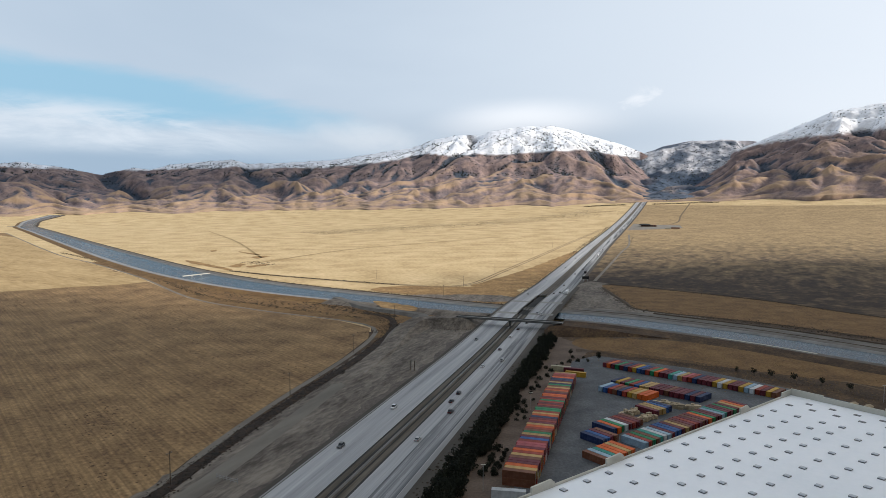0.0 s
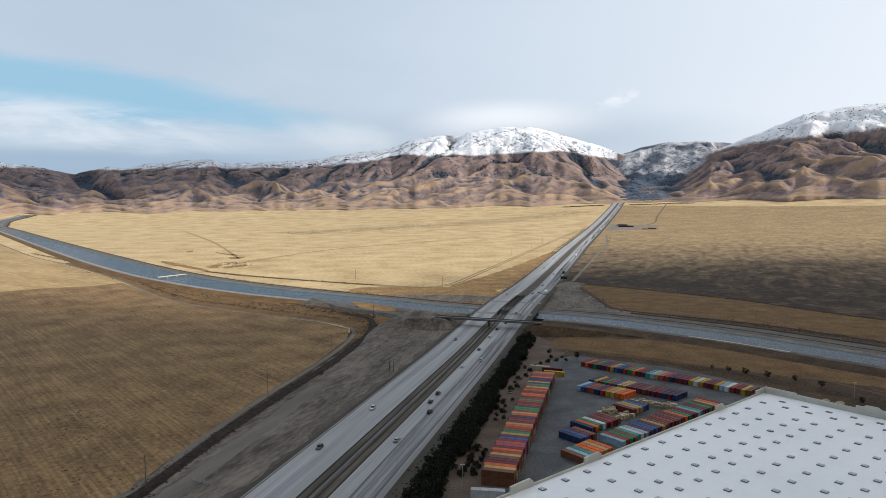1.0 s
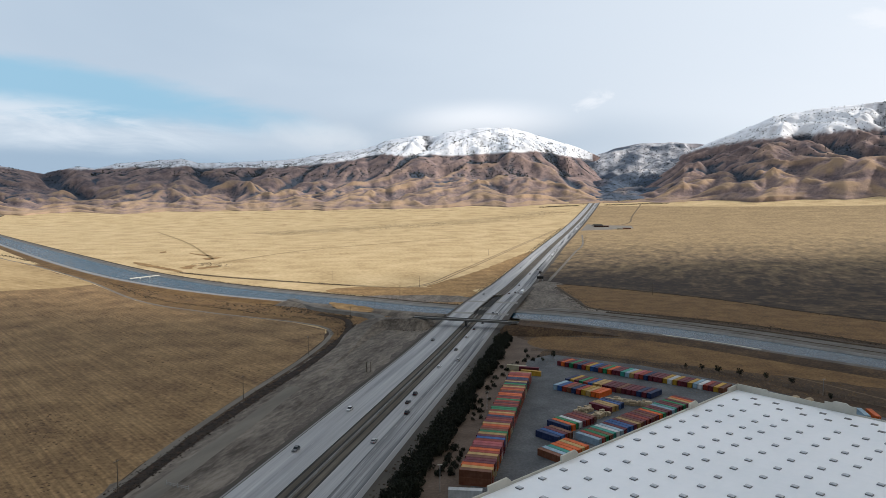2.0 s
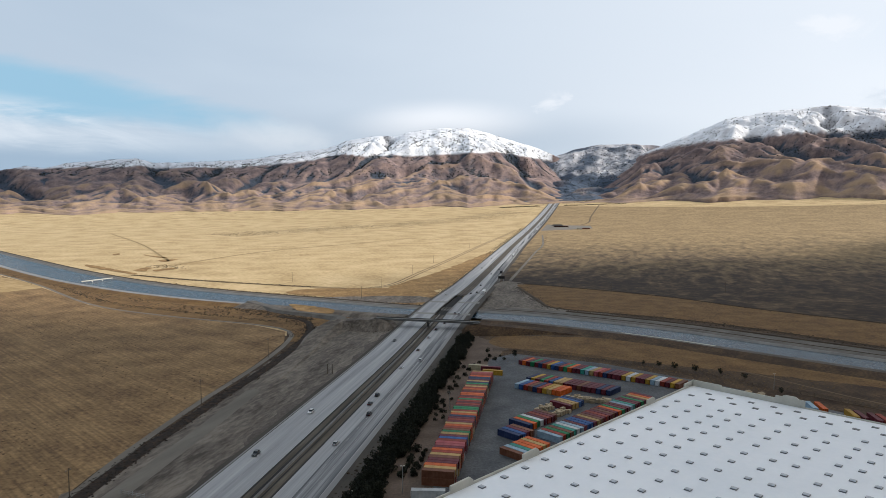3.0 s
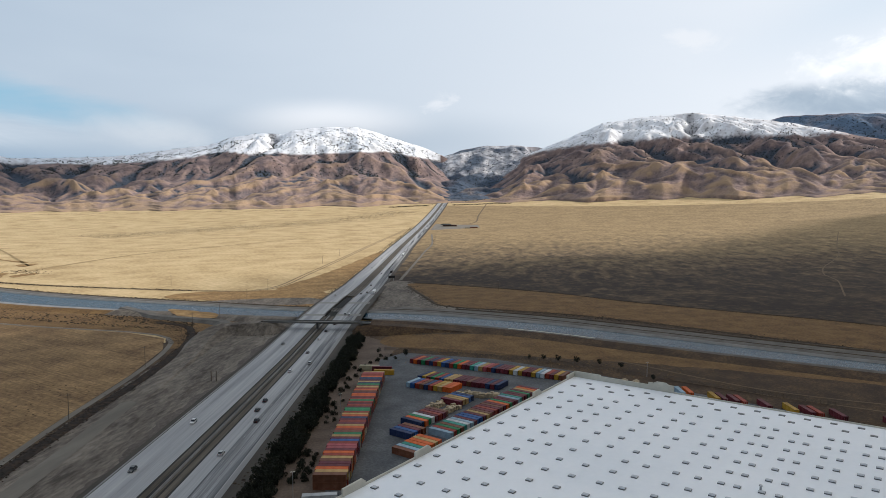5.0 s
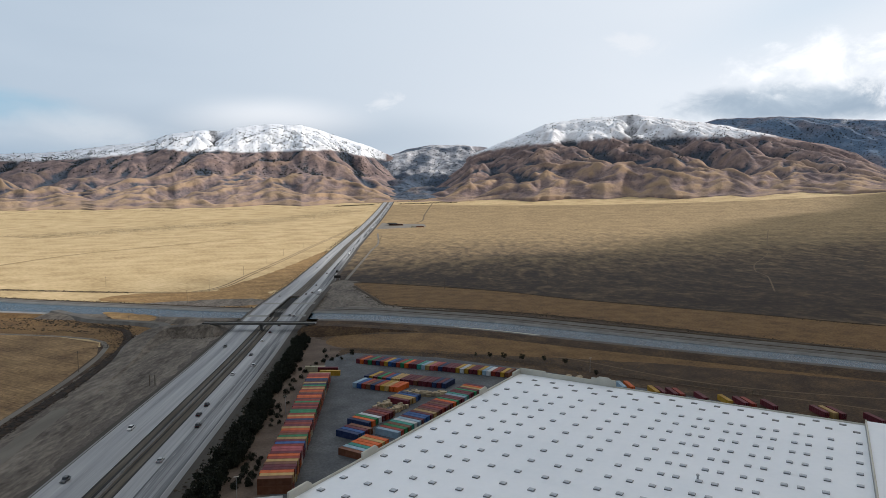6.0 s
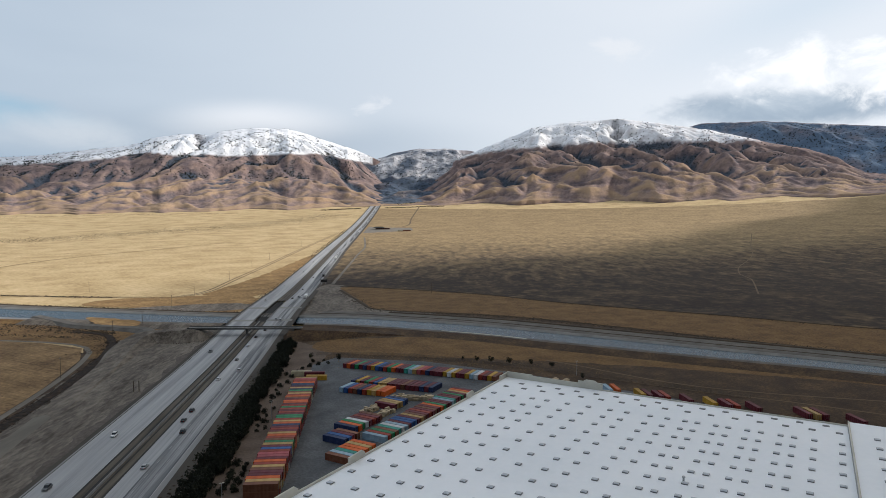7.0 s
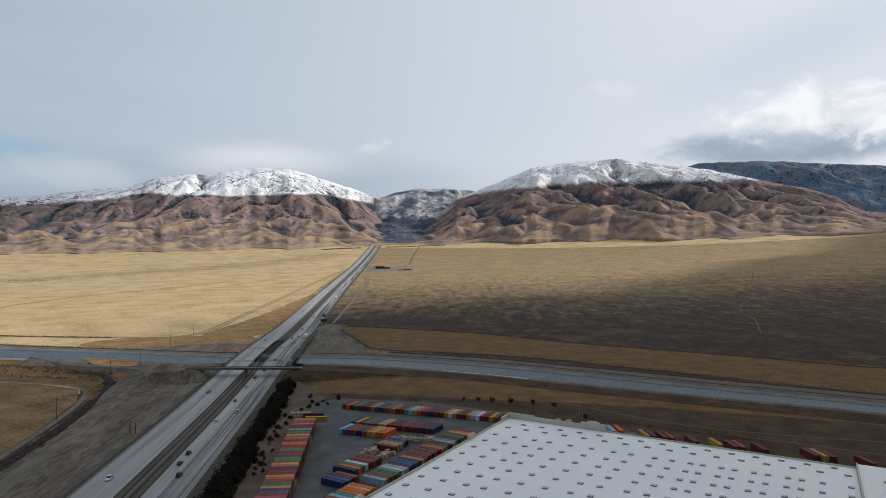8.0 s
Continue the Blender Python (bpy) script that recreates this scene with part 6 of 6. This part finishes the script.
# faint tracks over the plain
for pts, w in (([(-319, 1063), (-197, 1382), (-33, 1594), (160, 1790)], 3.0), ([(-783, 2180), (-520, 1640), (-330, 1180)], 2.2), ([(760, 2190), (830, 2300), (950, 2600), (1180, 3120)], 3.0), ([(640, 560), (759, 677), (793, 728), (876, 808), (976, 882), (1094, 975), (1224, 1097), (1503, 1345)], 1.0), ([hw(860, -62), hw(1100, -54), hw(1350, -46), hw(1560, -38), hw(1900, -55)], 2.2)):
    tagged(sheet("plain_track", ribbon(pts, [(-w, 0.34), (w, 0.34)], 25), M_RUT if pts[0] in ((640, 560), (760, 2190)) else M_TRACK2 if pts[0][0] > 0 else M_FAINT), "faint dirt track across dry grass", "track", kind="structure")

# ---------------------------------------------------------------- vehicles
def extrude_profile(pts, y0, y1):
    n = len(pts)
    return [(x, y0, z) for x, z in pts] + [(x, y1, z) for x, z in pts], [tuple(range(n)), tuple(range(2 * n - 1, n - 1, -1))] + [(i, n + i, n + (i + 1) % n, (i + 1) % n) for i in range(n)]


wheel_me = mesh_of("wheel", *Soup().cyl(0, 0, -0.11, 0.11, 0.34, 0.34, 12, Matrix.Rotation(math.pi / 2, 4, "X")).data(), M_RUBBER)
rim_me = mesh_of("rim", *Soup().cyl(0, 0, -0.125, 0.125, 0.2, 0.2, 8, Matrix.Rotation(math.pi / 2, 4, "X")).data(), M_GALV)
M_TAIL = material("tail_lamp", [(0.30, 0.02, 0.02), (0.38, 0.03, 0.03)], 1, 0.3)


def car_template(colour, rgb, tall):
    m = material("car_" + colour, [tuple(c * 0.85 for c in rgb), rgb], 2, 0.32)
    t = tagged(new("car"), "%s %s driving on the freeway" % (colour, "sport utility car" if tall else "sedan car"), "car", "freeway traffic")
    h = 1.75 if tall else 1.45
    part("body", extrude_profile([(-2.3, 0.35), (2.25, 0.35), (2.35, 0.6), (2.25, 0.85), (1.1, 1.0), (-1.7, 1.02), (-2.3, 0.98), (-2.4, 0.6)], -0.9, 0.9), m, t)
    top = [(1.05, 1.0), (0.45, h), (-1.55 if tall else -1.2, h), (-2.15 if tall else -1.95, 1.02)]
    part("window_band", extrude_profile(top, -0.76, 0.76), M_GLASS, t)
    part("roof", Soup().box(-1.5 if tall else -1.15, 0.42, -0.74, 0.74, h - 0.02, h + 0.05).data(), m, t)
    for x in (-1.45, 1.45):
        for y in (-0.84, 0.84):
            w = part("wheel", wheel_me, None, t)
            w.location = (x, y, 0.34)
            part("rim", rim_me, None, w)
    for y in (-0.62, 0.62):
        part("headlight", Soup().box(2.26, 2.34, y - 0.2, y + 0.2, 0.62, 0.8).data(), M_PALE, t)
        part("tail_light", Soup().box(-2.42, -2.34, y - 0.18, y + 0.18, 0.66, 0.86).data(), M_TAIL, t)
    return t


def lorry_template(colour, rgb):
    m = material("lorry_" + colour, [tuple(c * 0.85 for c in rgb), rgb], 2, 0.45)
    t = tagged(new("semi_truck"), "%s box trailer truck on the freeway" % colour, "truck", "freeway trucks")
    part("trailer", Soup().box(-14.5, -0.6, -1.28, 1.28, 1.2, 4.0).data(), m, t)
    part("cab", extrude_profile([(0.2, 0.9), (4.3, 0.9), (4.4, 1.6), (3.2, 2.1), (2.7, 3.3), (0.9, 3.9), (0.2, 3.9)], -1.2, 1.2), m, t)
    part("windscreen", extrude_profile([(3.24, 2.12), (3.28, 2.14), (2.80, 3.2), (2.74, 3.2)], -1.0, 1.0), M_GLASS, t)
    part("chassis", Soup().box(-14, 4.0, -0.5, 0.5, 0.7, 1.19).data(), M_RUBBER, t)
    for x in (-13.4, -12.2, -0.2, 1.0, 3.6):
        for y in (-1.1, 1.1):
            w = part("wheel", wheel_me, None, t)
            w.location, w.scale = (x, y, 0.5), (1.47, 2.2, 1.47)
            part("rim", rim_me, None, w)
    return t


CAR_RGB = {"white": (0.72, 0.73, 0.74), "black": (0.012, 0.012, 0.014), "silver": (0.42, 0.43, 0.44), "grey": (0.10, 0.105, 0.11), "dark_blue": (0.02, 0.03, 0.06)}
heading_up = 90 - 17.3
car_kinds = {}
traffic = [(245, -121.8, -1, "grey", 1), (300, -119.5, -1, "white", 1), (465, -118.9, -1, "grey", 0), (700, -121, -1, "silver", 0), (1010, -117, -1, "grey", 0),
           (262, -93.2, 1, "silver", 0), (302, -90.2, 1, "black", 1), (318, -94.5, 1, "black", 0), (333, -94.8, 1, "black", 1), (392, -96, 1, "white", 0), (412, -88, 1, "white", 1), (440, -95.5, 1, "grey", 0), (480, -96, 1, "white", 0),
           (508, -95.5, 1, "black", 0), (533, -92.8, 1, "black", 1), (573, -86.5, 1, "white", 1), (577, -91, 1, "silver", 1), (715, -95, 1, "black", 0), (728, -90, 1, "black", 0), (722, -86, 1, "white", 0), (800, -94, 1, "grey", 0), (929, -94, 1, "black", 0), (998, -89, 1, "black", 0), (1068, -90, 1, "grey", 0), (1337, -87, 1, "black", 1), (1395, -85, 1, "black", 1), (1617, -88, 1, "grey", 1), (1180, -119, -1, "grey", 0), (1480, -116, -1, "white", 1)]
for u, s, way_, col, tall in traffic:
    px, py = hw(u, s)
    m = pose(px, py, float(land(*hw(u, -103))) + road_lift(u) + 0.012, 0, 0, heading_up + (0 if way_ > 0 else 180))
    if (col, tall) not in car_kinds:
        car_kinds[col, tall] = car_template(col.replace("_", " "), CAR_RGB[col], tall)
        car_kinds[col, tall].matrix_basis = m
    else:
        copy_thing(car_kinds[col, tall], m)
lorries = {}
for u, s, col in ((728, -81.5, "white"), (952, -81, "dark"), (1250, -84.5, "white"), (2100, -84, "white")):
    px, py = hw(u, s)
    m = pose(px, py, float(land(*hw(u, -103))) + road_lift(u) + 0.012, 0, 0, heading_up)
    if col not in lorries:
        lorries[col] = lorry_template(col, (0.72, 0.73, 0.74) if col == "white" else (0.03, 0.03, 0.035))
        lorries[col].matrix_basis = m
    else:
        copy_thing(lorries[col], m)

# ---------------------------------------------------------------- roadside station far down the freeway
sx, sy = hw(2230, -14)
sz = float(land(sx, sy))
lot = [hw(2070, -70), hw(2350, -66), hw(2310, -10), hw(2280, 84), hw(2170, 92), hw(2120, 20)]
tagged(part("station_lot", ([(x, y, float(land(x, y)) + 0.5) for x, y in lot], [tuple(range(len(lot)))[::-1]]), M_TRACK), "grey gravel lot of a roadside station", "pavement", kind="structure")
t = tagged(new("station_building"), "long low roadside station with dark window bays", "building")
t.matrix_world = pose(sx, sy, sz + 0.4, 0, 0, road_deg)
part("wall", Soup().box(-22, 26, -9, 9, 0, 5.0).data(), M_RUST, t)
part("roof", Soup().add([(-30, -13, 5.1), (8, -13, 5.1), (8, 13, 5.1), (-30, 13, 5.1), (-24, 0, 9.2), (4, 0, 9.2)], [(0, 1, 5, 4), (1, 2, 5), (2, 3, 4, 5), (3, 0, 4), (3, 2, 1, 0)]).data(), M_RUBBER, t)
for i in range(6):
    part("window", Soup().box(-20 + i * 7.6, -15.5 + i * 7.6, -9.3, -9.0, 1.2, 4.6).data(), M_GLASS, t)
for dx, dy, ln, col in ((62, -112, 16, M_PALE), (84, -104, 24, M_RUST)):
    px, py = hw(2230 + dy, -14 + dx)
    t = tagged(new("parked_trailer"), "long trailer parked beside the roadside station", "trailer", "parked trailers")
    t.matrix_world = pose(px, py, float(land(px, py)) + 0.5, 0, 0, road_deg)
    part("box_body", Soup().box(-ln / 2, ln / 2, -2, 2, 1.2, 5).data(), col, t)
    for x in (-ln / 2 + 2, ln / 2 - 2):
        for y in (-1.6, 1.6):
            w = part("wheel", wheel_me, None, t)
            w.location, w.scale = (x, y, 0.62), (1.8, 2, 1.8)

# ---------------------------------------------------------------- lumber and small sheds in the yard
def lumber_stack(x, y, deg, n, seed):
    rnd = random.Random(seed)
    t = tagged(new("lumber_stack"), "untidy stack of pale crates and timber", "timber", "yard timber")
    t.matrix_world = pose(x, y, 0.14, 0, 0, deg)
    for i in range(n):
        a, b, h = rnd.uniform(1.2, 3.8), rnd.uniform(0.9, 1.9), rnd.uniform(0.7, 2.2)
        px, py = rnd.uniform(-5, 5), rnd.uniform(-2.6, 2.6)
        part("crate", Soup().box(px - a / 2, px + a / 2, py - b / 2, py + b / 2, 0, h, Matrix.Rotation(rnd.uniform(-0.2, 0.2), 4, "Z")).data(), M_LUMBER, t)


for i, (x, y, deg, n) in enumerate(((92, 314, 37, 26), (97, 306, 37, 22), (117, 325, -20, 26), (124, 322, -20, 26), (112, 330, 10, 12))):
    lumber_stack(x, y, deg, n, 40 + i)
for x, y in ((207, 322), (212, 318)):
    t = tagged(new("small_shed"), "small tan storage shed on brown ground", "shed", "storage sheds")
    t.matrix_world = pose(x, y, 0.12, 0, 0, 40)
    part("wall", Soup().box(-2.2, 2.2, -1.6, 1.6, 0, 2.4).data(), M_LUMBER, t)
    part("roof", Soup().add([(-2.4, -1.8, 2.4), (2.4, -1.8, 2.4), (2.4, 1.8, 2.4), (-2.4, 1.8, 2.4), (-2.4, 0, 3.1), (2.4, 0, 3.1)], [(0, 1, 5, 4), (2, 3, 4, 5), (1, 2, 5), (3, 0, 4), (3, 2, 1, 0)]).data(), M_LUMBER, t)
# broken concrete wall pieces in the hedge
for i in range(11):
    u = 176 + i * 17.5 + rnd_t.uniform(-3, 3)
    t = tagged(new("wall_panel"), "pale concrete wall panel half hidden by a hedge", "wall", "hedge wall panels")
    t.matrix_world = pose(*hw(u, -71.3), 0.06, 0, 0, heading_up)
    ln = rnd_t.uniform(4, 11)
    part("panel", Soup().box(0, ln, -0.12, 0.12, 0, 1.9).data(), M_PALE, t)
    for x in (0, ln):
        part("post", Soup().box(x - 0.2, x + 0.2, -0.2, 0.2, 0, 2.1).data(), M_PALE, t)
